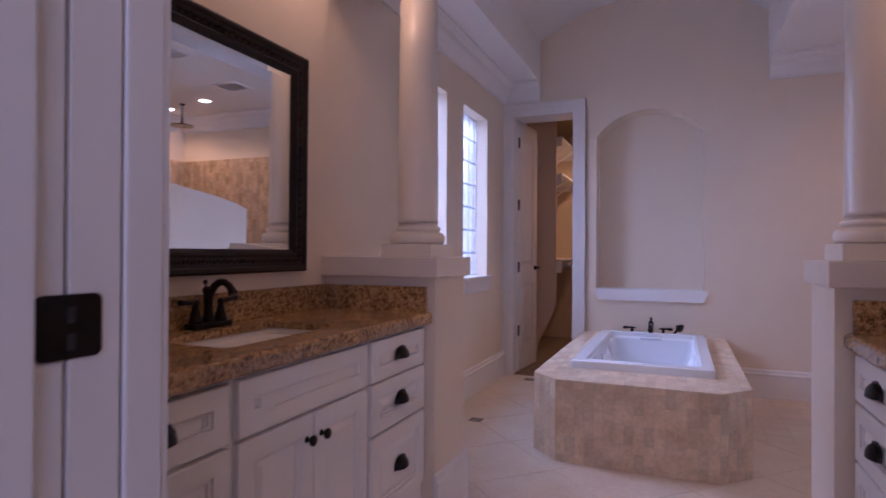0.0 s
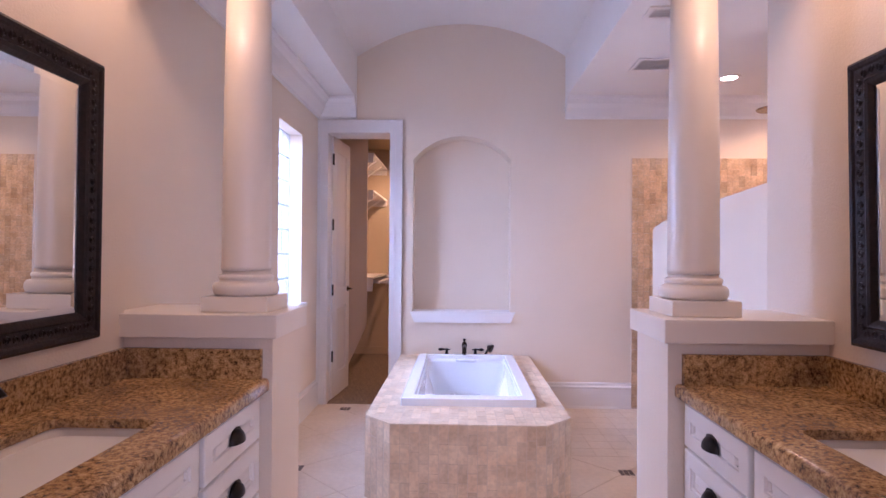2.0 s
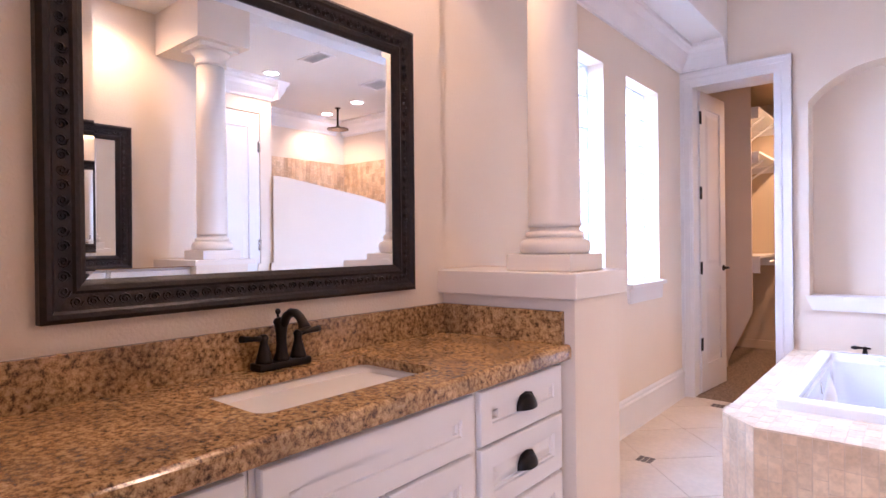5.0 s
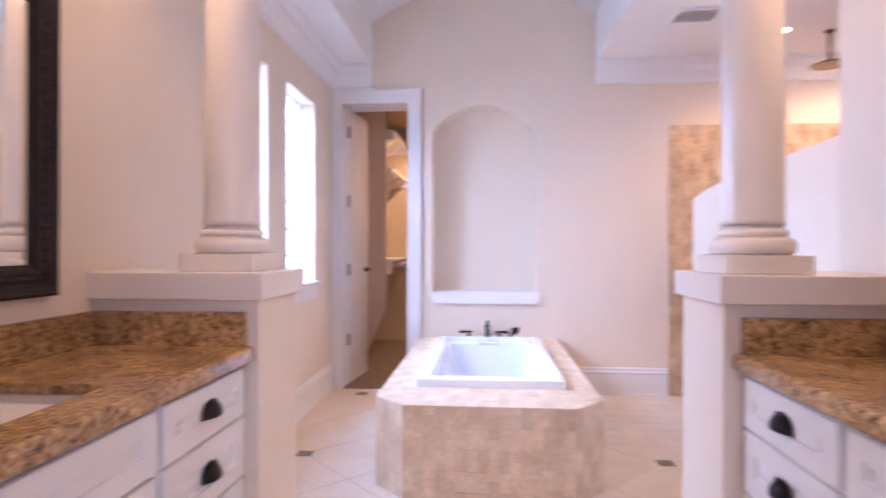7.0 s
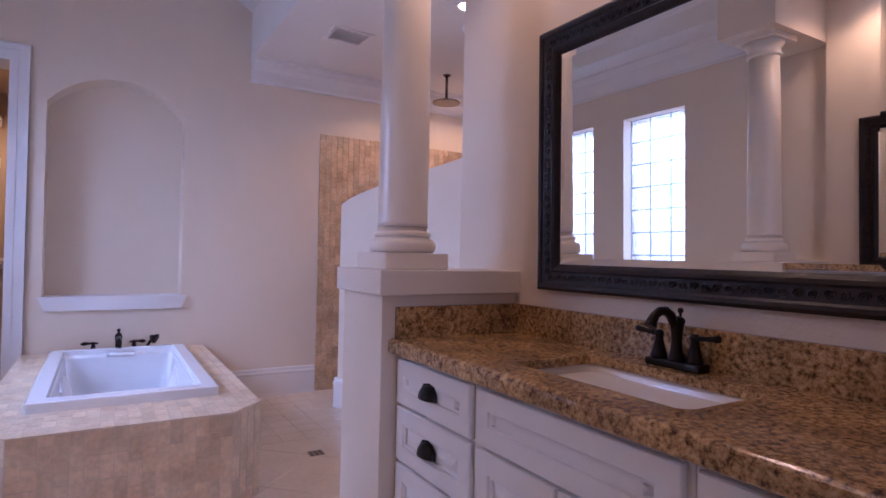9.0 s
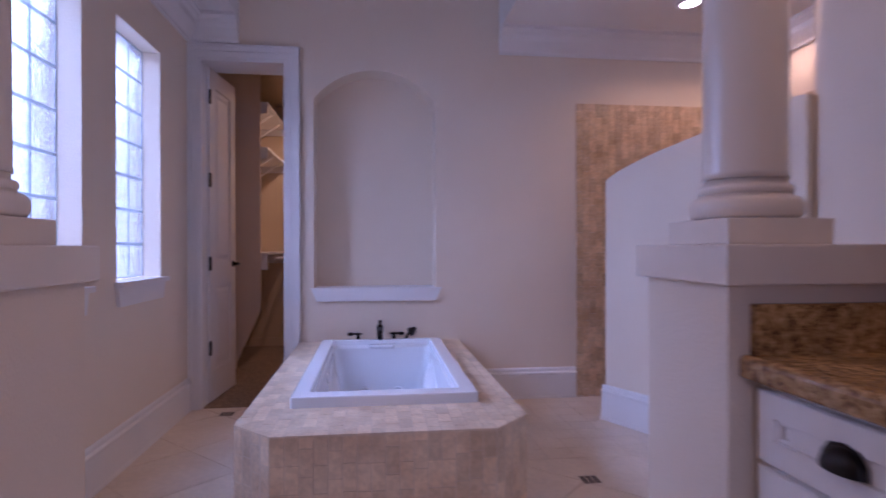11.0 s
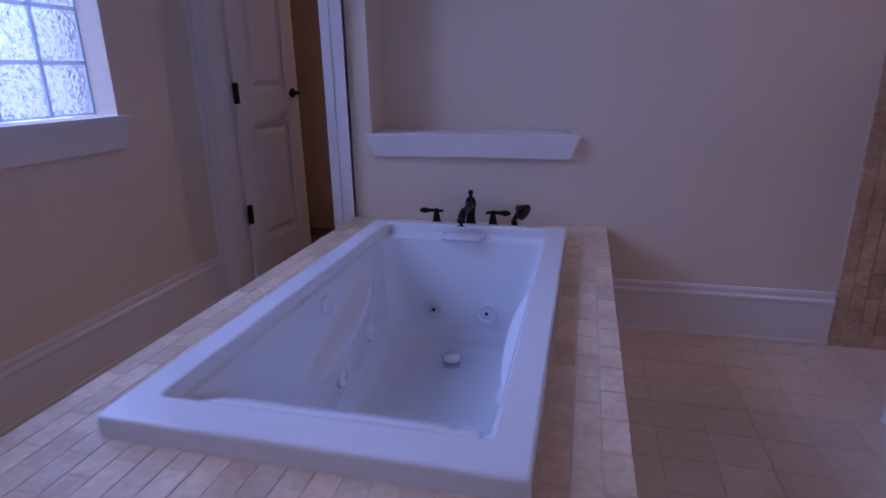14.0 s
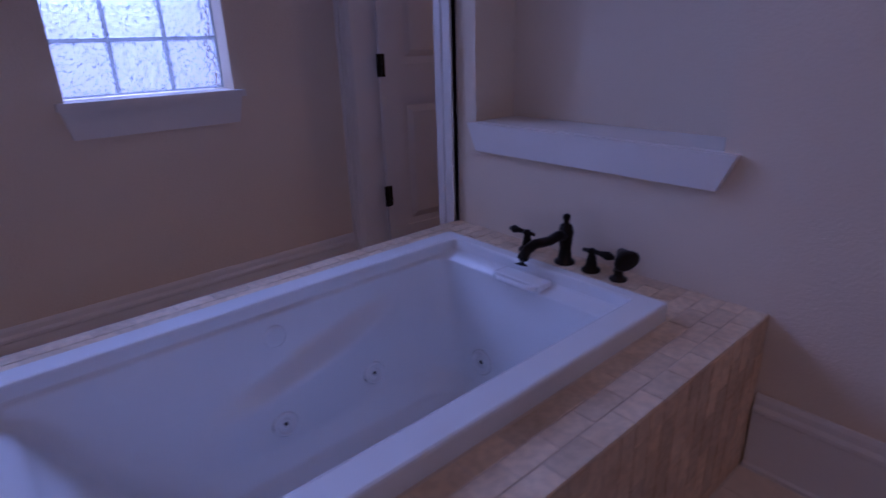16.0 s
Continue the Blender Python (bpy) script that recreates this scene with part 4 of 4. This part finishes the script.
def tub_jets():
    tub = bpy.data.objects["bathtub"]
    def jet(x, y, z, d, r=0.042):
        bm = bmesh.new()
        add_lathe(bm, [(r, -0.01), (r, 0.008), (r * 0.90, 0.013), (r * 0.78, 0.013), (r * 0.70, 0.004), (r * 0.46, 0.004), (r * 0.40, 0.012), (r * 0.26, 0.012), (r * 0.24, 0.004), (0.001, 0.004)], c=(x, y, z), n=28, direction=d)
        j = part("jet", bm, M_TUB, tub, "round white whirlpool jet")
        # dark disc stands in for the shade inside the jet's opening
        bm = bmesh.new()
        add_lathe(bm, [(r * 0.16, 0.004), (r * 0.16, 0.0075), (0.001, 0.0075)], c=(x, y, z), n=12, direction=d)
        part("nozzle_shade", bm, M_DARK, j)
    cx = (TB0 + TB1) / 2
    def depth(z):
        return (LEDGE - 0.012 - z) / (LEDGE - FLOORZ)
    for x in (cx - 0.115, cx + 0.105):
        jet(x, tub_section(depth(0.16))[3] + 0.002, 0.16, (0, -1, 0.07))
    for y, z in ((4.06, 0.17), (4.36, 0.185)):
        x0, x1, _, _, _ = tub_section(depth(z))
        e = tub_arm(y, depth(z)) - 0.005
        jet(x0 - e, y, z, (1, 0, 0.18), 0.034)
        jet(x1 + e, y, z, (-1, 0, 0.18), 0.034)
    bm = bmesh.new()
    add_lathe(bm, [(0.030, -0.01), (0.030, 0.005), (0.027, 0.008), (0.020, 0.009), (0.002, 0.008)], c=(tub_section(depth(0.40))[0], 4.09, 0.40), n=24, direction=(1, 0, 0.1))
    part("air_control", bm, M_TUB, tub)
    bm = bmesh.new()
    add_lathe(bm, [(0.030, 0.0), (0.032, 0.010), (0.026, 0.018), (0.002, 0.024)], c=(TB1 - 0.13, TBF + 0.125, LEDGE - 0.008), n=24)
    part("air_dial", bm, M_TUB, tub)
    bm = bmesh.new()
    add_lathe(bm, [(0.034, 0), (0.034, 0.014), (0.030, 0.014)], c=(cx, WB - 0.20, FLOORZ - 0.021), n=24)
    part("drain_collar", bm, M_CHROME, tub, "chrome drain collar")
    bm = bmesh.new()
    add_lathe(bm, [(0.032, 0.022), (0.038, 0.030), (0.030, 0.040), (0.002, 0.044)], c=(cx, WB - 0.20, FLOORZ - 0.021), n=24)
    part("drain_stopper", bm, M_TUB, tub)
    bm = bmesh.new()
    add_box(bm, cx - 0.085, cx + 0.085, WB - 0.004, WB + 0.060, LEDGE - 0.014, LEDGE + 0.014, bevel=0.008)
    add_tube(bm, [(cx - 0.075, WB - 0.004, LEDGE + 0.004), (cx - 0.05, WB - 0.016, LEDGE + 0.004), (cx + 0.05, WB - 0.016, LEDGE + 0.004), (cx + 0.075, WB - 0.004, LEDGE + 0.004)], 0.008, 10)
    part("overflow_grip", bm, M_TUB, tub)


tub_jets()


# ---- shower ----
def shower_wall():
    ax, ay, bx, by = 1.33, 4.43, 1.86, 3.34
    L = math.hypot(bx - ax, by - ay)
    ang = math.degrees(math.atan2(by - ay, bx - ax))
    t = thing("wall_shower_screen", "low beige shower wall with a sloping top and white baseboard", "shower wall", kind="structure")
    t.matrix_world = pose(ax, ay, 0, 0, 0, ang)
    top = [(0, 1.555), (0.03, 1.575), (0.10, 1.607), (0.20, 1.640), (0.35, 1.682), (L - 0.10, 1.845), (L, 1.85)]
    bm = bmesh.new()
    add_prism(bm, [(0, 0)] + top + [(L, 0)], "y", 0, 0.13)
    part("wall_body", bm, M_WALL, t)
    bm = bmesh.new()
    p = base_profile()
    add_prism(bm, [(-u, v) for u, v in p], "x", -0.022, L)
    part("baseboard", bm, M_TRIM, t)
    bm = bmesh.new()
    add_prism(bm, [(-u, v) for u, v in p], "y", 0, 0.13)
    part("baseboard", bm, M_TRIM, t)


shower_wall()


def toilet_room():
    bm = bmesh.new()
    add_box(bm, 1.92, 2.02, 2.37, 2.56, 0, SOFFIT)
    add_box(bm, 1.92, 2.02, 2.56, 3.24, 2.42, SOFFIT)
    add_box(bm, 1.92, 2.02, 3.24, 3.36, 0, SOFFIT)
    struct("wall_toilet_room", bm, M_WALL, "painted wall with a white door", "wall")
    t, th = panel_door("door_2", 0.66, 2.40, "closed white two-panel door")
    t.matrix_world = pose(1.925, 3.235, 0.01, 0, 0, -90)
    for z in (0.3, 1.2, 2.1):
        bm = bmesh.new()
        add_tube(bm, [(0.0, -0.006, z - 0.05), (0.0, -0.006, z + 0.05)], 0.008, 10)
        add_box(bm, -0.02, 0.02, -0.004, -0.001, z - 0.05, z + 0.05)
        part("hinge", bm, M_CHROME, t, "brushed metal hinge")
    bm = bmesh.new()
    p = crown_profile()
    add_prism(bm, [(1.92 - a, SOFFIT - 0.18 + b) for a, b in p], "y", 2.45, 3.36)
    add_prism(bm, [(3.36 + a, SOFFIT - 0.18 + b) for a, b in p], "x", 1.80, 2.02)
    struct("trim_crown_toilet_room", bm, M_TRIM, "white stepped crown moulding", "moulding")


toilet_room()


def shower_head():
    x, y, z = 2.25, 4.42, 2.485
    t = thing("shower_head", "bronze rain shower head hanging from the ceiling", "shower head", at=(x, y, z))
    bm = bmesh.new()
    add_lathe(bm, [(0.118, 0), (0.122, 0.006), (0.118, 0.012), (0.06, 0.022), (0.025, 0.036), (0.016, 0.05)], n=40)
    part("rose", bm, M_SHOWER, t)
    bm = bmesh.new()
    add_lathe(bm, [(0.012, 0.04), (0.012, SOFFIT - z - 0.01)], n=16)
    part("arm", bm, M_SHOWER, t)
    bm = bmesh.new()
    add_lathe(bm, [(0.03, SOFFIT - z - 0.012), (0.034, SOFFIT - z - 0.001)], n=24)
    part("flange", bm, M_SHOWER, t)


M_SHOWER = mk("shower_bronze", (0.16, 0.12, 0.09), (0.10, 0.075, 0.06), rough=0.25, metal=1.0, scale=10)
shower_head()


# ---- ceiling fittings ----
def downlight(x, y, power):
    t = thing("downlight", "lit recessed ceiling light with a white trim ring", "ceiling light", group="recessed ceiling lights", at=(x, y, SOFFIT))
    bm = bmesh.new()
    add_lathe(bm, [(0.062, -0.002), (0.064, -0.006), (0.080, -0.006), (0.088, -0.002), (0.088, -0.0005)], n=36)
    part("trim_ring", bm, M_TRIM, t)
    bm = bmesh.new()
    add_lathe(bm, [(0.061, -0.001), (0.058, -0.004), (0.002, -0.0055)], n=36)
    part("lens", bm, M_LAMP, t)
    spot_lamp("downlight_beam", (x, y, SOFFIT - 0.05), power, WARM, 140)


for _x, _y, _p in ((1.90, 4.40, 13), (2.58, 4.53, 13), (1.66, 3.20, 9), (-1.16, 1.62, 14), (0.85, 1.62, 14)):
    downlight(_x, _y, _p)


def vent(x, y, w, d, n):
    t = thing("ceiling_vent", "white louvred air vent in the ceiling", "air vent", at=(x, y, SOFFIT))
    bm = bmesh.new()
    for a in ((-w / 2, w / 2, -d / 2, -d / 2 + 0.03), (-w / 2, w / 2, d / 2 - 0.03, d / 2), (-w / 2, -w / 2 + 0.03, -d / 2 + 0.03, d / 2 - 0.03), (w / 2 - 0.03, w / 2, -d / 2 + 0.03, d / 2 - 0.03)):
        add_box(bm, *a, -0.010, -0.001)
    part("frame", bm, M_TRIM, t)
    boxes("duct", M_DUCT, t, (-w / 2 + 0.03, w / 2 - 0.03, -d / 2 + 0.03, d / 2 - 0.03, -0.003, -0.001))
    for k in range(n):
        yy = -d / 2 + 0.03 + (k + 0.5) * (d - 0.06) / n
        bm = bmesh.new()
        add_prism(bm, [(yy - 0.010, -0.010), (yy - 0.007, -0.011), (yy + 0.009, -0.004), (yy + 0.006, -0.003)], "x", -w / 2 + 0.03, w / 2 - 0.03)
        part("slat", bm, M_TRIM, t)


vent(1.22, 4.08, 0.30, 0.26, 8)
vent(1.02, 3.20, 0.30, 0.16, 4)


# ---- tiles ----
def tile_mesh(name, w, h, t, bev=0.001):
    """A thin tile in its own xy plane, bevelled at the face; z is out of the surface."""
    a, b = w / 2, h / 2
    v = [(-a, -b, 0), (a, -b, 0), (a, b, 0), (-a, b, 0), (-a + bev, -b + bev, t), (a - bev, -b + bev, t), (a - bev, b - bev, t), (-a + bev, b - bev, t)]
    f = [(4, 5, 6, 7), (0, 1, 5, 4), (1, 2, 6, 5), (2, 3, 7, 6), (3, 0, 4, 7)]
    me = bpy.data.meshes.new(name)
    me.from_pydata(v, [], f)
    return me


def clip_poly(poly, nx, ny, c):
    """Keep the part of a polygon with nx*x + ny*y <= c."""
    out = []
    for i, p in enumerate(poly):
        q = poly[(i + 1) % len(poly)]
        dp, dq = nx * p[0] + ny * p[1] - c, nx * q[0] + ny * q[1] - c
        if dp <= 0:
            out.append(p)
        if dp * dq < 0:
            f = dp / (dp - dq)
            out.append((p[0] + (q[0] - p[0]) * f, p[1] + (q[1] - p[1]) * f))
    return out


def slab_mesh(name, poly, t, bev=0.001):
    """A thin slab over any convex outline."""
    n = len(poly)
    cx, cy = sum(p[0] for p in poly) / n, sum(p[1] for p in poly) / n
    me = bpy.data.meshes.new(name)
    inner = []
    for x, y in poly:
        L = math.hypot(x - cx, y - cy) or 1
        inner.append((x - (x - cx) / L * bev * 1.4, y - (y - cy) / L * bev * 1.4, t))
    me.from_pydata([(x, y, 0) for x, y in poly] + inner, [], [tuple(range(n, 2 * n))] + [(i, (i + 1) % n, n + (i + 1) % n, n + i) for i in range(n)])
    return me


def piece(name, me, mat, parent, m=None):
    if not me.materials:
        me.materials.append(mat)
    ob = new(name, me)
    ob.parent = parent
    if m is not None:
        ob.matrix_local = m
    return ob


def joined_tiles(name, mat, parent, specs, t=0.005, bev=0.001):
    """Many tiles in one mesh: each spec is a pose, a width and a height."""
    vs, fs = [], []
    for m, w, h in specs:
        k = len(vs)
        a, b = w / 2, h / 2
        for p in ((-a, -b, 0), (a, -b, 0), (a, b, 0), (-a, b, 0), (-a + bev, -b + bev, t), (a - bev, -b + bev, t), (a - bev, b - bev, t), (-a + bev, b - bev, t)):
            vs.append(tuple(m @ mathutils.Vector(p)))
        fs += [tuple(k + i for i in f) for f in ((4, 5, 6, 7), (0, 1, 5, 4), (1, 2, 6, 5), (2, 3, 7, 6), (3, 0, 4, 7))]
    me = bpy.data.meshes.new(name)
    me.from_pydata(vs, [], fs)
    me.materials.append(mat)
    ob = new(name, me)
    if parent:
        ob.parent = parent
    return tagged(ob, "", "", "", "stuff")


TW, TH, G = 0.0515, 0.102, 0.0011


def deck_tiles():
    rng = random.Random(11)
    std = tile_mesh("tile", TW - G, TH - G, 0.005)
    # front face: upright tiles in running bond
    wid = DK1 - DK0 - 2 * CH
    n = round(wid / TW)
    step = wid / n
    def upright(mfun, count, st):
        for c in range(count):
            z = DKZ - 0.004
            first = TH * (0.5 * (c % 2) + 0.25 + 0.5 * rng.random()) if c % 3 else TH
            first = min(first, TH)
            while z > 0.004:
                h = min(first, z)
                first = TH
                me = std if abs(h - TH) < 1e-4 else tile_mesh("tile", TW - G, max(h - G, 0.004), 0.005)
                mm = mfun((c + 0.5) * st, z - h / 2)
                piece("tile", me, M_TRAV, SURROUND, mm @ mathutils.Matrix.Translation((0, 0, rng.uniform(-0.0006, 0.0003))))
                z -= h
    upright(lambda s, z: pose(DK0 + CH + s, DKF + 0.004, z, 90, 0, 0), n, step)
    cl = CH * math.sqrt(2)
    k = round(cl / TW)
    upright(lambda s, z: pose(DK1 - CH + s / math.sqrt(2) - 0.003, DKF + s / math.sqrt(2) + 0.003, z, 90, 0, 45), k, cl / k)
    upright(lambda s, z: pose(DK0 + s / math.sqrt(2) + 0.003, DKF + CH - s / math.sqrt(2) + 0.003, z, 90, 0, -45), k, cl / k)
    # long sides, in the same lamp-tinted colour as the shower field
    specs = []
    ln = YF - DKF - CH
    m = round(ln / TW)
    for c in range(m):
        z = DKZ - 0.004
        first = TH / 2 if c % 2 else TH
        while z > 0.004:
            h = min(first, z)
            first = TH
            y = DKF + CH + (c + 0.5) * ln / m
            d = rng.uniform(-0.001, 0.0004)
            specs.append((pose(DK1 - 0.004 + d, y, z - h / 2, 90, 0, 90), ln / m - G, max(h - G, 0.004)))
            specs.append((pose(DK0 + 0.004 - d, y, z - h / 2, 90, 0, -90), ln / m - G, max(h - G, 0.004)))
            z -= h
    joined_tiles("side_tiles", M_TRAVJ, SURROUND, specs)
    # top: courses run along the tub, clipped at the corners
    base = DKZ - 0.004
    ncol = round((DK1 - DK0) / TW)
    w = (DK1 - DK0) / ncol
    for c in range(ncol):
        xa, xb = DK0 + c * w, DK0 + (c + 1) * w
        y = DKF - (0.0 if c % 2 else TH / 2)
        while y < YF:
            ya, yb = max(y, DKF), min(y + TH, YF)
            y += TH
            if yb - ya < 0.01:
                continue
            if xa > TB0 - 0.02 and xb < TB1 + 0.02:
                if ya > TBF and yb < TBB:
                    continue
            poly = [(xa + G / 2, ya + G / 2), (xb - G / 2, ya + G / 2), (xb - G / 2, yb - G / 2), (xa + G / 2, yb - G / 2)]
            whole = list(poly)
            s = math.sqrt(0.5)
            poly = clip_poly(poly, -s, -s, -(DK0 + DKF + CH) * s)
            poly = clip_poly(poly, s, -s, (DK1 - DKF - CH) * s)
            if len(poly) < 3:
                continue
            cx, cy = sum(p[0] for p in poly) / len(poly), sum(p[1] for p in poly) / len(poly)
            full = abs(yb - ya - TH) < 1e-4 and poly == whole
            me = TOPSTD if full and TOPSTD else slab_mesh("tile", [(p[0] - cx, p[1] - cy) for p in poly], 0.005)
            piece("tile", me, M_TRAV, SURROUND, pose(cx, cy, base + rng.uniform(-0.0003, 0.0004), rng.uniform(-0.08, 0.08), rng.uniform(-0.1, 0.1), 0))


TOPSTD = tile_mesh("tile", (DK1 - DK0) / round((DK1 - DK0) / TW) - G, TH - G, 0.005)
deck_tiles()


def shower_tiles():
    t = thing("shower_wall_tiles", "small upright travertine tiles cladding the shower wall", "wall tiles", kind="structure")
    boxes("backing", M_GROUT, t, (1.337, SHX, YF - 0.008, YF, 0, 2.205))
    boxes("backing", M_GROUT, t, (SHX - 0.008, SHX, 2.46, YF - 0.008, 0, 2.205))
    std = tile_mesh("tile", TW - G, TH - G, 0.005)
    specs = []
    rng = random.Random(5)
    for c in range(int((SHX - 1.337) / TW)):
        x = 1.337 + (c + 0.5) * TW
        z = 2.205 + (0 if c % 2 else TH / 2)
        while z > 0.02:
            za, zb = max(z - TH, 0), min(z, 2.205)
            z -= TH
            d = rng.uniform(-0.001, 0.001)
            m = pose(x, YF - 0.008 + d, (za + zb) / 2, 90, 0, 0)
            if c < 6 and zb - za > TH - 0.001:
                piece("tile", std, M_SHTILE, t, m)
            elif zb - za > 0.01:
                specs.append((m, TW - G, zb - za - G))
    for c in range(int((YF - 3.4) / TW)):
        y = YF - 0.01 - (c + 0.5) * TW
        z = 2.205 + (0 if c % 2 else TH / 2)
        while z > 1.2:
            za, zb = max(z - TH, 0), min(z, 2.205)
            z -= TH
            if zb - za > 0.01:
                specs.append((pose(SHX - 0.008, y, (za + zb) / 2, 90, 0, -90), TW - G, zb - za - G))
    joined_tiles("wall_tile_field", M_TRAVJ, t, specs)


shower_tiles()


def floor_tiles():
    side_len = 0.478
    diag = side_len * math.sqrt(2)
    ox, oy = -1.195, 3.50
    g = 0.0025
    s = math.sqrt(0.5)
    for i in range(-12, 14):
        for j in range(-12, 14):
            cx, cy = ox + (i + j + 1) * diag / 2, oy + (j - i) * diag / 2
            a = diag / 2 - g
            poly = [(cx + a, cy), (cx, cy + a), (cx - a, cy), (cx, cy - a)]
            poly = clip_poly(poly, -1, 0, -(XL + 0.001))
            poly = clip_poly(poly, 1, 0, SHX - 0.01)
            poly = clip_poly(poly, 0, -1, -0.11)
            poly = clip_poly(poly, 0, 1, YF + 0.018)
            if len(poly) < 3:
                continue
            if cx > 0.44 and cy > 3.35:
                poly = clip_poly(poly, 0, 1, 3.80)
                if len(poly) < 3:
                    continue
            if all(DK0 + 0.03 < p[0] < DK1 - 0.03 and p[1] > DKF + 0.2 for p in poly):
                continue
            if all(p[0] < -0.93 and p[1] < HW0 for p in poly) or all(p[0] > 0.62 and p[1] < HW0 for p in poly):
                continue
            mx, my = sum(p[0] for p in poly) / len(poly), sum(p[1] for p in poly) / len(poly)
            me = slab_mesh("floor_tile", [(p[0] - mx, p[1] - my) for p in poly], 0.004, 0.0012)
            piece("floor_tile", me, M_FLOOR, FLOOR, mathutils.Matrix.Translation((mx, my, -0.003)))
    w = 0.152
    me = tile_mesh("floor_tile", w - 0.002, w - 0.002, 0.0035, 0.0008)
    for i in range(10):
        for j in range(8):
            x, y = DK1 + 0.005 + (i + 0.5) * w, 3.803 + (j + 0.5) * w
            if y > YF:
                continue
            piece("floor_tile", me, M_FLOOR, FLOOR, mathutils.Matrix.Translation((x, y, -0.003)))
    q = tile_mesh("mosaic", 0.026, 0.026, 0.004, 0.001)
    for x, y in ((-1.195, 3.50), (-1.16, 4.86), (0.865, 3.52)):
        t = thing("floor_inset", "small dark mosaic square set at the tile corners", "floor inset", kind="structure", at=(x, y, 0.0005))
        boxes("bed", M_FGROUT, t, (-0.045, 0.045, -0.045, 0.045, 0.0002, 0.0012))
        for a in (-1, 0, 1):
            for b in (-1, 0, 1):
                piece("mosaic", q, M_INSET, t, mathutils.Matrix.Translation((a * 0.0295, b * 0.0295, -0.0012)))


floor_tiles()
